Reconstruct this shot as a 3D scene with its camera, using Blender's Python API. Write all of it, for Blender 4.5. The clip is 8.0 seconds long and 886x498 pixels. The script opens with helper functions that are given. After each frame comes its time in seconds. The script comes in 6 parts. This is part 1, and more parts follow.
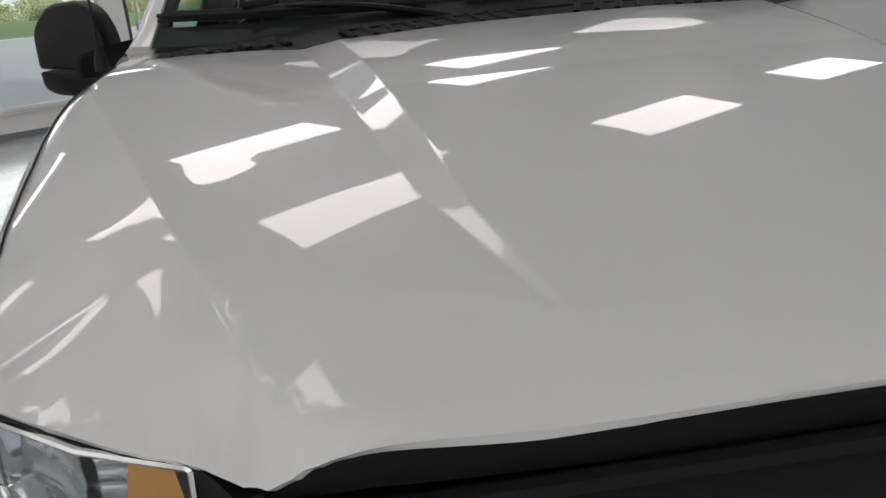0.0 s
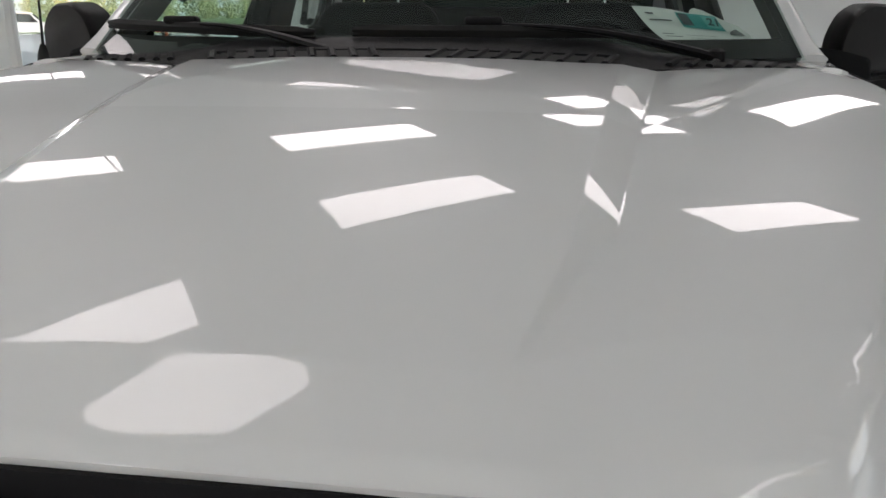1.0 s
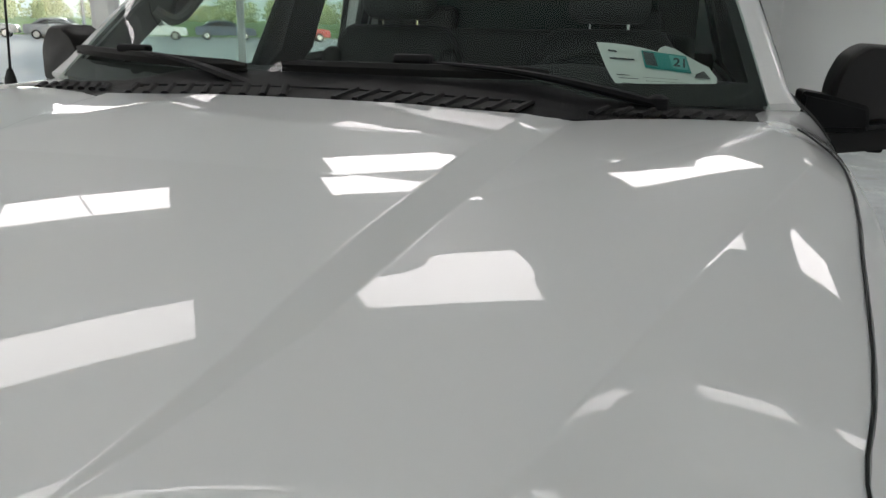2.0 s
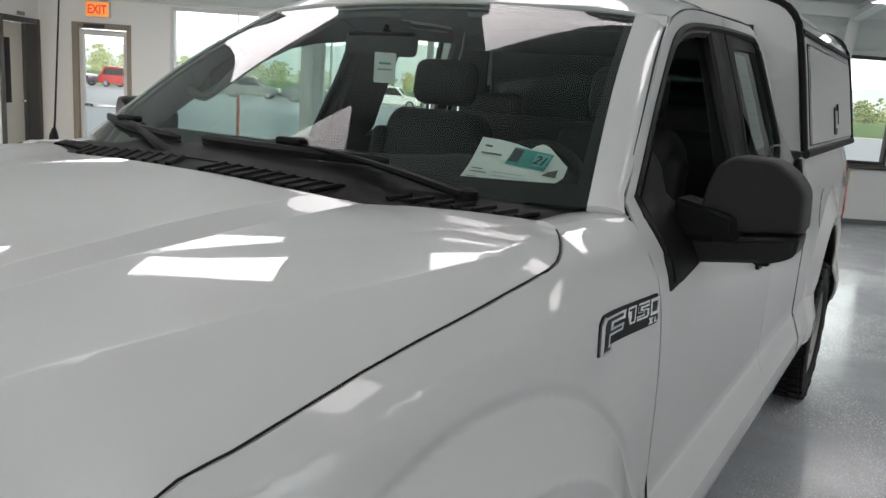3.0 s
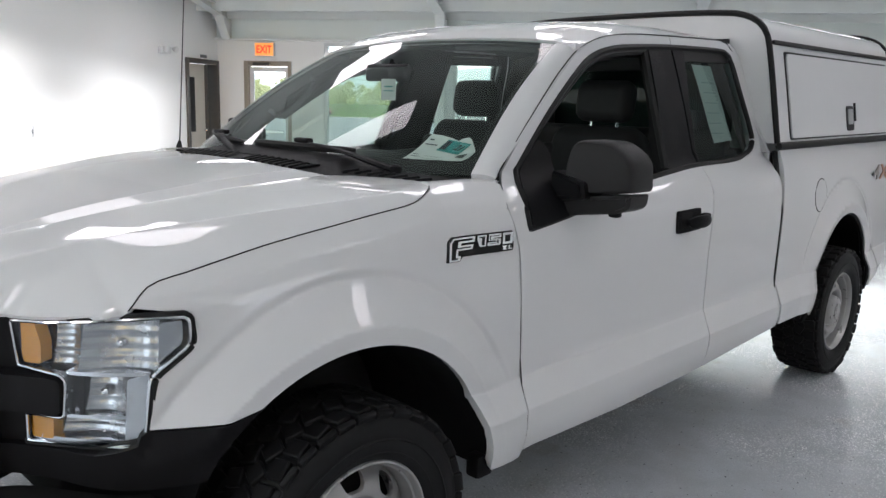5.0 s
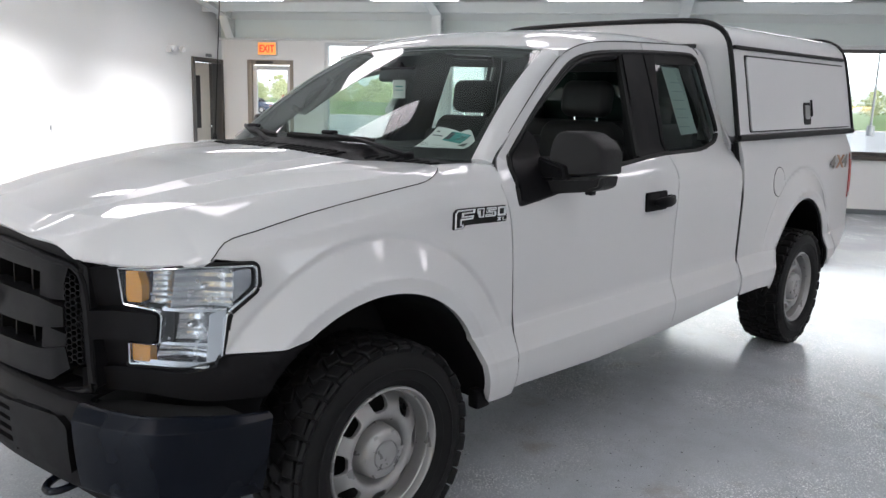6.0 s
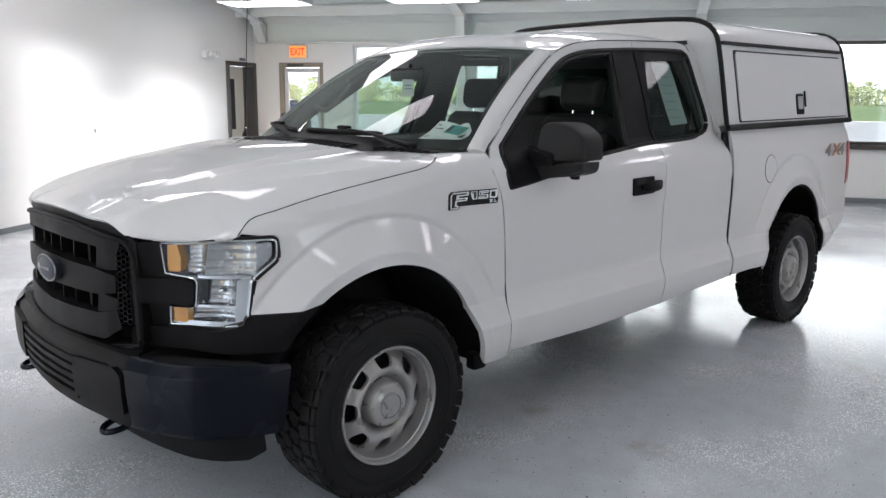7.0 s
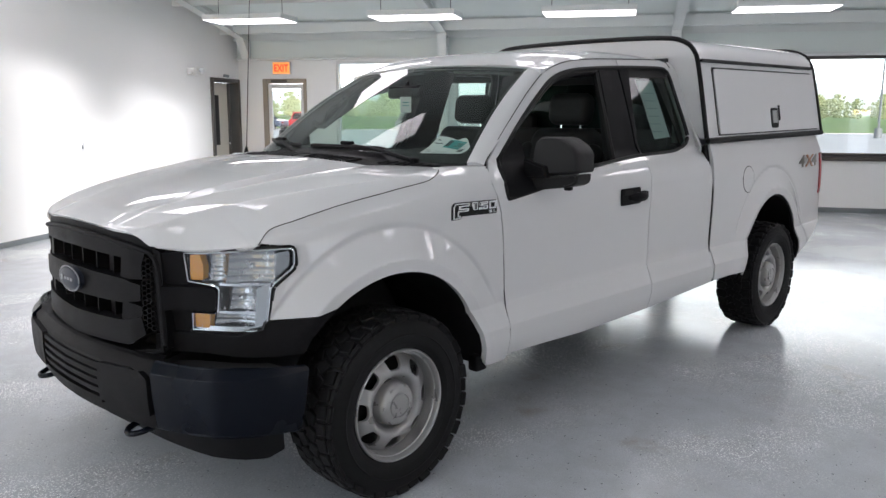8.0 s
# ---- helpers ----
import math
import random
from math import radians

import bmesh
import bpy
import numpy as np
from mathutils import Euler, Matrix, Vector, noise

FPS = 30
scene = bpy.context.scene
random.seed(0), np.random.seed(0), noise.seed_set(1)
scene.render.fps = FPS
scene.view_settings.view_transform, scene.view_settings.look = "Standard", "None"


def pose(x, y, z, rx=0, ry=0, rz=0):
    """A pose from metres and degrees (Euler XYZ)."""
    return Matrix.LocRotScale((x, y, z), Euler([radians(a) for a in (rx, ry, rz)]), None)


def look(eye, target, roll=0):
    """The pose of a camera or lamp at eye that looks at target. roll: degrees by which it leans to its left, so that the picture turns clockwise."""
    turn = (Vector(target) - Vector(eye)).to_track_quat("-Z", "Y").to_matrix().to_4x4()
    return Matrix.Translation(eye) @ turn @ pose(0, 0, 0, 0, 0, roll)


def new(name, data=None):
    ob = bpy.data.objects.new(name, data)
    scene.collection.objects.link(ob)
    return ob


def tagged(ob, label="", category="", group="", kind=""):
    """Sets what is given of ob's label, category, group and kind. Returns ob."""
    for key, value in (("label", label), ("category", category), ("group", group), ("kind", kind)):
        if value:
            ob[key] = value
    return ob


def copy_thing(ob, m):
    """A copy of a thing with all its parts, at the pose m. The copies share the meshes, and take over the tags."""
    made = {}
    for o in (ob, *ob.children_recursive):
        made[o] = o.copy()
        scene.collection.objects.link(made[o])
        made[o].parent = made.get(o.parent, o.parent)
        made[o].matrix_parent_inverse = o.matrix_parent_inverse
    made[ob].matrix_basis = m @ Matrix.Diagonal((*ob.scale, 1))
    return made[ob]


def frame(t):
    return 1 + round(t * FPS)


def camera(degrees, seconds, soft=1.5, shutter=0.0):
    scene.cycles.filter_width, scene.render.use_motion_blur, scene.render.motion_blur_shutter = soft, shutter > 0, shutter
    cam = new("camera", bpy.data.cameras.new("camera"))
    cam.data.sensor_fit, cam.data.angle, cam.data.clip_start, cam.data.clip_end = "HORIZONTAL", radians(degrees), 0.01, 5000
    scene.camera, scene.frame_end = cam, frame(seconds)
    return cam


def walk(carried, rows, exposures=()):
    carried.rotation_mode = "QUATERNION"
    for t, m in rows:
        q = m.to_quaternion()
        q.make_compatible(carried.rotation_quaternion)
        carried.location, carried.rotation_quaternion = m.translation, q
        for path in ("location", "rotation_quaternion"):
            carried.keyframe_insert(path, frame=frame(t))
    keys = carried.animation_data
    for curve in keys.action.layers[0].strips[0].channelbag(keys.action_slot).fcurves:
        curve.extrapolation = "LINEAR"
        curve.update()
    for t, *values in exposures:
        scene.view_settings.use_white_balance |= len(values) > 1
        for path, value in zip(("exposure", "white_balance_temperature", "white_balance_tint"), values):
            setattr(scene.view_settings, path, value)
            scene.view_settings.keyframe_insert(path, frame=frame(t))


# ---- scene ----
cam = camera(59.0, 8.0)
PATH = [
    (0, (-1.275, 0.409, 1.447), (0.606, 0.206, 0.799), -5.1),
    (0.5, (-1.374, 0.117, 1.477), (0.526, 0.162, 0.854), -2.5),
    (1, (-1.251, -0.279, 1.444), (0.648, -0.024, 0.871), 0.2),
    (1.2, (-1.244, -0.378, 1.466), (0.647, -0.063, 0.896), -0.0),
    (2.3, (-1.025, -0.884, 1.503), (0.769, -0.149, 1.009), 2.1),
    (2.5, (-1.011, -1.138, 1.507), (0.702, -0.196, 1.084), 2.4),
    (3, (-0.924, -1.394, 1.572), (0.748, -0.372, 1.174), 4.0),
    (3.5, (-0.854, -1.661, 1.586), (0.606, -0.352, 1.193), 7.1),
    (4, (-0.965, -1.888, 1.581), (0.402, -0.483, 1.184), 4.2),
    (4.5, (-1.101, -2.148, 1.601), (0.272, -0.749, 1.202), 2.2),
    (5, (-1.22, -2.438, 1.579), (0.192, -1.071, 1.21), 1.6),
    (5.2, (-1.272, -2.538, 1.584), (0.155, -1.185, 1.222), 1.4),
    (6.3, (-1.733, -2.868, 1.58), (-0.32, -1.506, 1.197), 1.6),
    (6.5, (-1.766, -2.947, 1.582), (-0.376, -1.559, 1.204), 1.5),
    (7, (-1.806, -3.153, 1.574), (-0.447, -1.735, 1.194), 0.5),
    (7.5, (-1.913, -3.228, 1.585), (-0.521, -1.843, 1.207), -0.0),
    (8, (-2.012, -3.211, 1.584), (-0.608, -1.828, 1.239), 0.2),
]
walk(cam, [(t, look(e, g, r)) for t, e, g, r in PATH],
     exposures=[(0.0, -0.28, 6500, 12), (0.5, -0.18, 6500, 12), (1.2, -0.08, 6500, 11), (2.5, 0.02, 6400, 7), (3.5, 0.21, 6350, 12), (4.5, 0.36, 6200, 12), (5.2, 0.45, 6200, 13), (6.5, 0.52, 6200, 14), (7.0, 0.50, 6200, 14), (8.0, 0.40, 6200, 14)])

# ---- light ----
ROOM = Matrix.Rotation(radians(32), 4, "Z")      # the hall stands askew to the truck
world = bpy.data.worlds.new("sky")
scene.world = world
world.use_nodes = True
nt = world.node_tree
sky = nt.nodes.new("ShaderNodeTexSky")
sky.sky_type, sky.sun_disc = "NISHITA", False
sky.sun_elevation, sky.sun_rotation = radians(7), radians(216)
sky.air_density, sky.dust_density, sky.ozone_density = 1.0, 1.0, 1.0
nt.links.new(sky.outputs[0], nt.nodes["Background"].inputs[0])
nt.nodes["Background"].inputs[1].default_value = 0.15
sun = new("sun", bpy.data.lights.new("sun", "SUN"))
sun.data.energy, sun.data.angle, sun.data.color = 5.0, radians(2.0), (1.0, 0.96, 0.92)
sun.matrix_world = look((-58.8, -80.9, 12.3), (0, 0, 0))


def sky_lamp(name, wide, high, watts, place):
    """A lamp added in an unseen opening behind the camera for the sky's light; it shines along its -z."""
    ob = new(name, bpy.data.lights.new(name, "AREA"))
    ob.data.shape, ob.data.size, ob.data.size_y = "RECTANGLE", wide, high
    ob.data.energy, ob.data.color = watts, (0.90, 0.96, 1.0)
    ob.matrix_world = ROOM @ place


sky_lamp("sky_front", 3.0, 3.2, 70, pose(-6.1, 3.15, 1.95, 90, 0, -90))
sky_lamp("sky_side", 2.5, 1.5, 22, pose(-3.9, -9.1, 0.93, 90, 0, 0))


# ---- materials ----
def material(name, color, rough=0.5, metal=0.0, spec=0.5, coat=0.0, vary=0.0, scale=5.0, bump=0.0, bump_scale=200.0, rough_vary=0.0, detail=4.0):
    """A Principled surface with colour mottling, roughness wear and a fine grain."""
    m = bpy.data.materials.new(name)
    m.use_nodes = True
    t = m.node_tree
    p = t.nodes["Principled BSDF"]
    p.inputs["Base Color"].default_value = (*color, 1)
    p.inputs["Roughness"].default_value = rough
    p.inputs["Metallic"].default_value = metal
    p.inputs["Specular IOR Level"].default_value = spec
    p.inputs["Coat Weight"].default_value = coat
    p.inputs["Coat Roughness"].default_value = 0.015
    co = t.nodes.new("ShaderNodeTexCoord")
    if vary or rough_vary:
        n = t.nodes.new("ShaderNodeTexNoise")
        n.inputs["Scale"].default_value, n.inputs["Detail"].default_value = scale, detail
        t.links.new(co.outputs["Object"], n.inputs["Vector"])
        if vary:
            mix = t.nodes.new("ShaderNodeMix")
            mix.data_type = "RGBA"
            mix.inputs[6].default_value = (*[c * (1 - vary) for c in color], 1)
            mix.inputs[7].default_value = (*[min(1, c * (1 + vary)) for c in color], 1)
            t.links.new(n.outputs["Fac"], mix.inputs[0])
            t.links.new(mix.outputs[2], p.inputs["Base Color"])
        if rough_vary:
            r = t.nodes.new("ShaderNodeMapRange")
            r.inputs["From Min"].default_value, r.inputs["From Max"].default_value = 0.3, 0.7
            r.inputs["To Min"].default_value, r.inputs["To Max"].default_value = max(0.0, rough - rough_vary), rough + rough_vary
            t.links.new(n.outputs["Fac"], r.inputs["Value"])
            t.links.new(r.outputs[0], p.inputs["Roughness"])
    if bump:
        n2 = t.nodes.new("ShaderNodeTexNoise")
        n2.inputs["Scale"].default_value, n2.inputs["Detail"].default_value = bump_scale, 3.0
        t.links.new(co.outputs["Object"], n2.inputs["Vector"])
        b = t.nodes.new("ShaderNodeBump")
        b.inputs["Strength"].default_value, b.inputs["Distance"].default_value = bump, 0.002
        t.links.new(n2.outputs["Fac"], b.inputs["Height"])
        t.links.new(b.outputs[0], p.inputs["Normal"])
    return m


def glass(name, tint, base=0.04, rough=0.0):
    """Thin glass: it lets tinted light through and gains gloss towards the edge of sight."""
    m = bpy.data.materials.new(name)
    m.use_nodes = True
    t = m.node_tree
    t.nodes.remove(t.nodes["Principled BSDF"])
    tr, gl, lw, up, add, mix = (t.nodes.new("ShaderNode" + n) for n in ("BsdfTransparent", "BsdfGlossy", "LayerWeight", "Math", "Math", "MixShader"))
    tr.inputs[0].default_value = (*tint, 1)
    gl.inputs["Roughness"].default_value = rough
    lw.inputs[0].default_value = 0.5
    up.operation, up.inputs[1].default_value = "POWER", 5.0
    add.operation, add.inputs[1].default_value, add.inputs[2].default_value = "MULTIPLY_ADD", 1.0 - base, base
    t.links.new(lw.outputs["Facing"], up.inputs[0])
    t.links.new(up.outputs[0], add.inputs[0])
    t.links.new(add.outputs[0], mix.inputs[0])
    t.links.new(tr.outputs[0], mix.inputs[1])
    t.links.new(gl.outputs[0], mix.inputs[2])
    t.links.new(mix.outputs[0], t.nodes["Material Output"].inputs[0])
    return m


def glowing(name, color, strength):
    m = bpy.data.materials.new(name)
    m.use_nodes = True
    p = m.node_tree.nodes["Principled BSDF"]
    p.inputs["Base Color"].default_value = (*color, 1)
    p.inputs["Emission Color"].default_value = (*color, 1)
    p.inputs["Emission Strength"].default_value = strength
    return m


PAINT = material("white_paint", (0.665, 0.665, 0.668), 0.32, spec=0.15, coat=1.0, vary=0.012, scale=2.0, bump=0.012, bump_scale=900)
PLASTIC = material("black_plastic", (0.008, 0.0078, 0.0088), 0.52, spec=0.11, vary=0.15, scale=9, bump=0.25, bump_scale=900, rough_vary=0.06)
SATIN = material("black_satin", (0.003, 0.0045, 0.009), 0.24, spec=0.16, vary=0.2, scale=6, rough_vary=0.05)
DARK = material("dark_void", (0.008, 0.008, 0.008), 0.8, vary=0.2)
SEAL = material("black_rubber_seal", (0.009, 0.009, 0.009), 0.55, spec=0.25, vary=0.2, scale=20)
CHROME = material("chrome", (0.82, 0.83, 0.85), 0.08, metal=1.0, rough_vary=0.03, scale=20)
SILVER = material("silvered_reflector", (0.46, 0.47, 0.49), 0.22, metal=0.78, rough_vary=0.08, scale=40)
STEEL = material("painted_steel_wheel", (0.37, 0.366, 0.362), 0.33, metal=0.45, vary=0.16, scale=14, rough_vary=0.08)
RUBBER = material("tyre_rubber", (0.007, 0.007, 0.0075), 0.58, spec=0.21, vary=0.25, scale=18, bump=0.3, bump_scale=400)
AUTO_GLASS = glass("tinted_auto_glass", (0.74, 0.83, 0.79), 0.032)
SIDE_GLASS = glass("tinted_side_glass", (0.66, 0.76, 0.72), 0.018)
PRIVACY = glass("privacy_glass", (0.42, 0.52, 0.49), 0.02)
SMOKED = material("smoked_glass", (0.020, 0.034, 0.031), 0.06, spec=0.3, vary=0.1)
CLEAR = glass("clear_glass", (0.93, 0.95, 0.95))
LENS = glass("lamp_lens", (0.93, 0.95, 0.96), 0.05)
AMBER = material("amber_reflector", (0.55, 0.24, 0.02), 0.25, coat=0.6, vary=0.1, scale=60, bump=0.3, bump_scale=250)
RED_LENS = material("red_lens", (0.36, 0.015, 0.02), 0.15, coat=0.8, vary=0.15, scale=40)
FABRIC = material("dark_grey_vinyl", (0.022, 0.022, 0.023), 0.55, spec=0.28, vary=0.2, scale=30)
LINER = material("grey_headliner", (0.11, 0.113, 0.11), 0.9, vary=0.1, scale=40)
HOUSING = material("dark_grey_grained_plastic", (0.016, 0.0153, 0.0155), 0.46, spec=0.24, vary=0.15, scale=9, bump=0.25, bump_scale=900, rough_vary=0.05)
PAPER = material("paper", (0.75, 0.76, 0.74), 0.8, vary=0.04, scale=30)


# ---- mesh helpers ----
def part(name, bm, mat, parent=None, label="", smooth_shade=True, m=None):
    """Links a bmesh as one mesh object under a thing or part."""
    me = bpy.data.meshes.new(name)
    bm.to_mesh(me)
    bm.free()
    me.materials.append(mat)
    if smooth_shade:
        me.polygons.foreach_set("use_smooth", [True] * len(me.polygons))
        me.set_sharp_from_angle(angle=radians(38))
    ob = new(name, me)
    if parent:
        ob.parent = parent
    if m:
        ob.matrix_basis = m
    if label:
        ob["label"] = label
    return ob


def empty(name, parent=None, m=None):
    ob = new(name)
    ob.empty_display_size = 0.1
    if parent:
        ob.parent = parent
    if m:
        ob.matrix_basis = m
    return ob


def sheet(name, outline, fn, out, mat, parent=None, step=0.05, thick=0.012, label="", creases=()):
    """A curved panel: a flat outline (a, b), cut into a fine net, laid on the surface fn(a, b), with its edges turned in."""
    bm = bmesh.new()
    bm.faces.new([bm.verts.new((a, b, 0)) for a, b in outline])
    for ax in (0, 1):
        lo, hi = min(p[ax] for p in outline), max(p[ax] for p in outline)
        n = max(1, int((hi - lo) / step))
        for k in range(1, n):
            no = (1, 0, 0) if ax == 0 else (0, 1, 0)
            bmesh.ops.bisect_plane(bm, geom=bm.verts[:] + bm.edges[:] + bm.faces[:], dist=1e-5,
                                   plane_co=[c * (lo + (hi - lo) * k / n) for c in no], plane_no=no)
    for (a0, b0), (a1, b1) in creases:
        no = Vector((b0 - b1, a1 - a0, 0)).normalized()
        for off in (-0.0025, 0.0025):
            bmesh.ops.bisect_plane(bm, geom=bm.verts[:] + bm.edges[:] + bm.faces[:], dist=1e-5, plane_co=Vector((a0, b0, 0)) + no * off, plane_no=no)
    big = [f for f in bm.faces if len(f.verts) > 4]
    bmesh.ops.triangulate(bm, faces=big)
    bm.verts.index_update()
    out = Vector(out)
    pos, nor = [], []
    h = 0.002
    for v in bm.verts:
        a, b = v.co.x, v.co.y
        pos.append(Vector(fn(a, b)))
        da = Vector(fn(a + h, b)) - Vector(fn(a - h, b))
        db = Vector(fn(a, b + h)) - Vector(fn(a, b - h))
        n = da.cross(db).normalized()
        nor.append(n if n.dot(out) > 0 else -n)
    faces = []
    for f in bm.faces:
        i = [v.index for v in f.verts]
        n = (pos[i[1]] - pos[i[0]]).cross(pos[i[2]] - pos[i[0]])
        faces.append(i if n.dot(nor[i[0]]) > 0 else i[::-1])
    rim = [(e.verts[0].index, e.verts[1].index) for e in bm.edges if e.is_boundary] if thick else []
    bm.free()
    verts, normals = list(pos), []
    for f in faces:
        normals += [nor[i] for i in f]
    inner, near = {}, {}
    for a, b in rim:
        for i in (a, b):
            if i not in inner:
                near[i] = len(verts)
                verts.append(pos[i].copy())
                inner[i] = len(verts)
                verts.append(pos[i] - nor[i] * thick)
    for a, b in rim:
        q = [near[a], near[b], inner[b], inner[a]]
        n = (verts[q[1]] - verts[q[0]]).cross(verts[q[2]] - verts[q[0]]).normalized()
        faces.append(q)
        normals += [n] * 4
    me = bpy.data.meshes.new(name)
    me.from_pydata(verts, [], faces)
    me.polygons.foreach_set("use_smooth", [True] * len(me.polygons))
    me.update()
    me.normals_split_custom_set(normals)
    me.materials.append(mat)
    ob = new(name, me)
    if parent:
        ob.parent = parent
    if label:
        ob["label"] = label
    return ob


def spline(pts, n=4, closed=False):
    """A smooth line through the points."""
    out, m = [], len(pts)
    for i in range(m if closed else m - 1):
        p = [pts[(i + d) % m] if closed else pts[min(max(i + d, 0), m - 1)] for d in (-1, 0, 1, 2)]
        for j in range(n):
            t = j / n
            out.append(tuple(0.5 * (2 * b + (c - a) * t + (2 * a - 5 * b + 4 * c - d) * t * t + (3 * b - a - 3 * c + d) * t ** 3) for a, b, c, d in zip(*p)))
    return out if closed else out + [tuple(pts[-1])]


def fillet(points, r, n=5):
    """A closed outline with its corners rounded; a point may carry its own radius."""
    out = []
    k = len(points)
    for i, p in enumerate(points):
        rr = p[2] if len(p) > 2 else r
        a, b, c = (Vector(points[j % k][:2]) for j in (i - 1, i, i + 1))
        d1, d2 = (a - b), (c - b)
        rr = min(rr, 0.45 * d1.length, 0.45 * d2.length)
        if rr < 1e-4:
            out.append(tuple(b))
            continue
        s, e = b + d1.normalized() * rr, b + d2.normalized() * rr
        for j in range(n + 1):
            t = j / n
            q = s * (1 - t) ** 2 + b * 2 * t * (1 - t) + e * t * t
            out.append(tuple(q))
    return out


def arc(cx, cz, rx, rz, a0, a1, n=28):
    return [(cx + rx * math.cos(radians(lerp(a0, a1, i / n))), cz + rz * math.sin(radians(lerp(a0, a1, i / n)))) for i in range(n + 1)]


def box(size, at=(0, 0, 0), bevel=0.004, seg=2):
    bm = bmesh.new()
    bmesh.ops.create_cube(bm, size=1)
    bmesh.ops.scale(bm, vec=size, verts=bm.verts)
    if bevel:
        bmesh.ops.bevel(bm, geom=bm.edges[:], offset=min(bevel, 0.45 * min(size)), segments=seg, affect="EDGES", profile=0.5)
    bmesh.ops.translate(bm, vec=at, verts=bm.verts)
    return bm


def join(*bms):
    """Several pieces as one bmesh."""
    me = bpy.data.meshes.new("tmp")
    out = bmesh.new()
    for b in bms:
        b.to_mesh(me)
        out.from_mesh(me)
        b.free()
    return out


def moved(bm, m):
    bmesh.ops.transform(bm, matrix=m, verts=bm.verts)
    return bm


def tube(points, r, n=8, flat=1.0, cap=True):
    """A round bar along a line of points; r may be a list."""
    bm = bmesh.new()
    pts = [Vector(p) for p in points]
    rings = []
    for i, p in enumerate(pts):
        d = (pts[min(i + 1, len(pts) - 1)] - pts[max(i - 1, 0)]).normalized()
        ref = Vector((0, 0, 1)) if abs(d.z) < 0.9 else Vector((1, 0, 0))
        s = d.cross(ref).normalized()
        t = s.cross(d)
        rr = r[i] if isinstance(r, (list, tuple)) else r
        rings.append([bm.verts.new(p + s * math.cos(2 * math.pi * k / n) * rr + t * math.sin(2 * math.pi * k / n) * rr * flat) for k in range(n)])
    for a, b in zip(rings, rings[1:]):
        for k in range(n):
            bm.faces.new((a[k], a[(k + 1) % n], b[(k + 1) % n], b[k]))
    if cap:
        bm.faces.new(rings[0][::-1])
        bm.faces.new(rings[-1])
    return bm


def lathe(profile, n=48, close=False):
    """Revolves (radius, y) pairs about the y axis."""
    bm = bmesh.new()
    rings = [[bm.verts.new((r * math.cos(2 * math.pi * k / n), y, r * math.sin(2 * math.pi * k / n))) for k in range(n)] for r, y in profile]
    pairs = list(zip(rings, rings[1:])) + ([(rings[-1], rings[0])] if close else [])
    for a, b in pairs:
        for k in range(n):
            bm.faces.new((a[k], a[(k + 1) % n], b[(k + 1) % n], b[k]))
    bmesh.ops.recalc_face_normals(bm, faces=bm.faces)
    return bm


def prism(outline, depth, bevel=0.0, axis="y"):
    """A flat outline (a, b) with thickness: a along x, b along z, thickness along y (axis y), or a, b along x, y (axis z)."""
    bm = bmesh.new()
    def p(a, b, c):
        return (a, c, b) if axis == "y" else (a, b, c) if axis == "z" else (c, a, b)
    f = [bm.verts.new(p(a, b, 0)) for a, b in outline]
    g = [bm.verts.new(p(a, b, depth)) for a, b in outline]
    bm.faces.new(f)
    bm.faces.new(g[::-1])
    for i in range(len(f)):
        j = (i + 1) % len(f)
        bm.faces.new((f[j], f[i], g[i], g[j]))
    bmesh.ops.recalc_face_normals(bm, faces=bm.faces)
    if bevel:
        sharp = [e for e in bm.edges if len(e.link_faces) == 2 and e.calc_face_angle(0) > 0.6]
        bmesh.ops.bevel(bm, geom=sharp, offset=bevel, segments=2, affect="EDGES")
    return bm


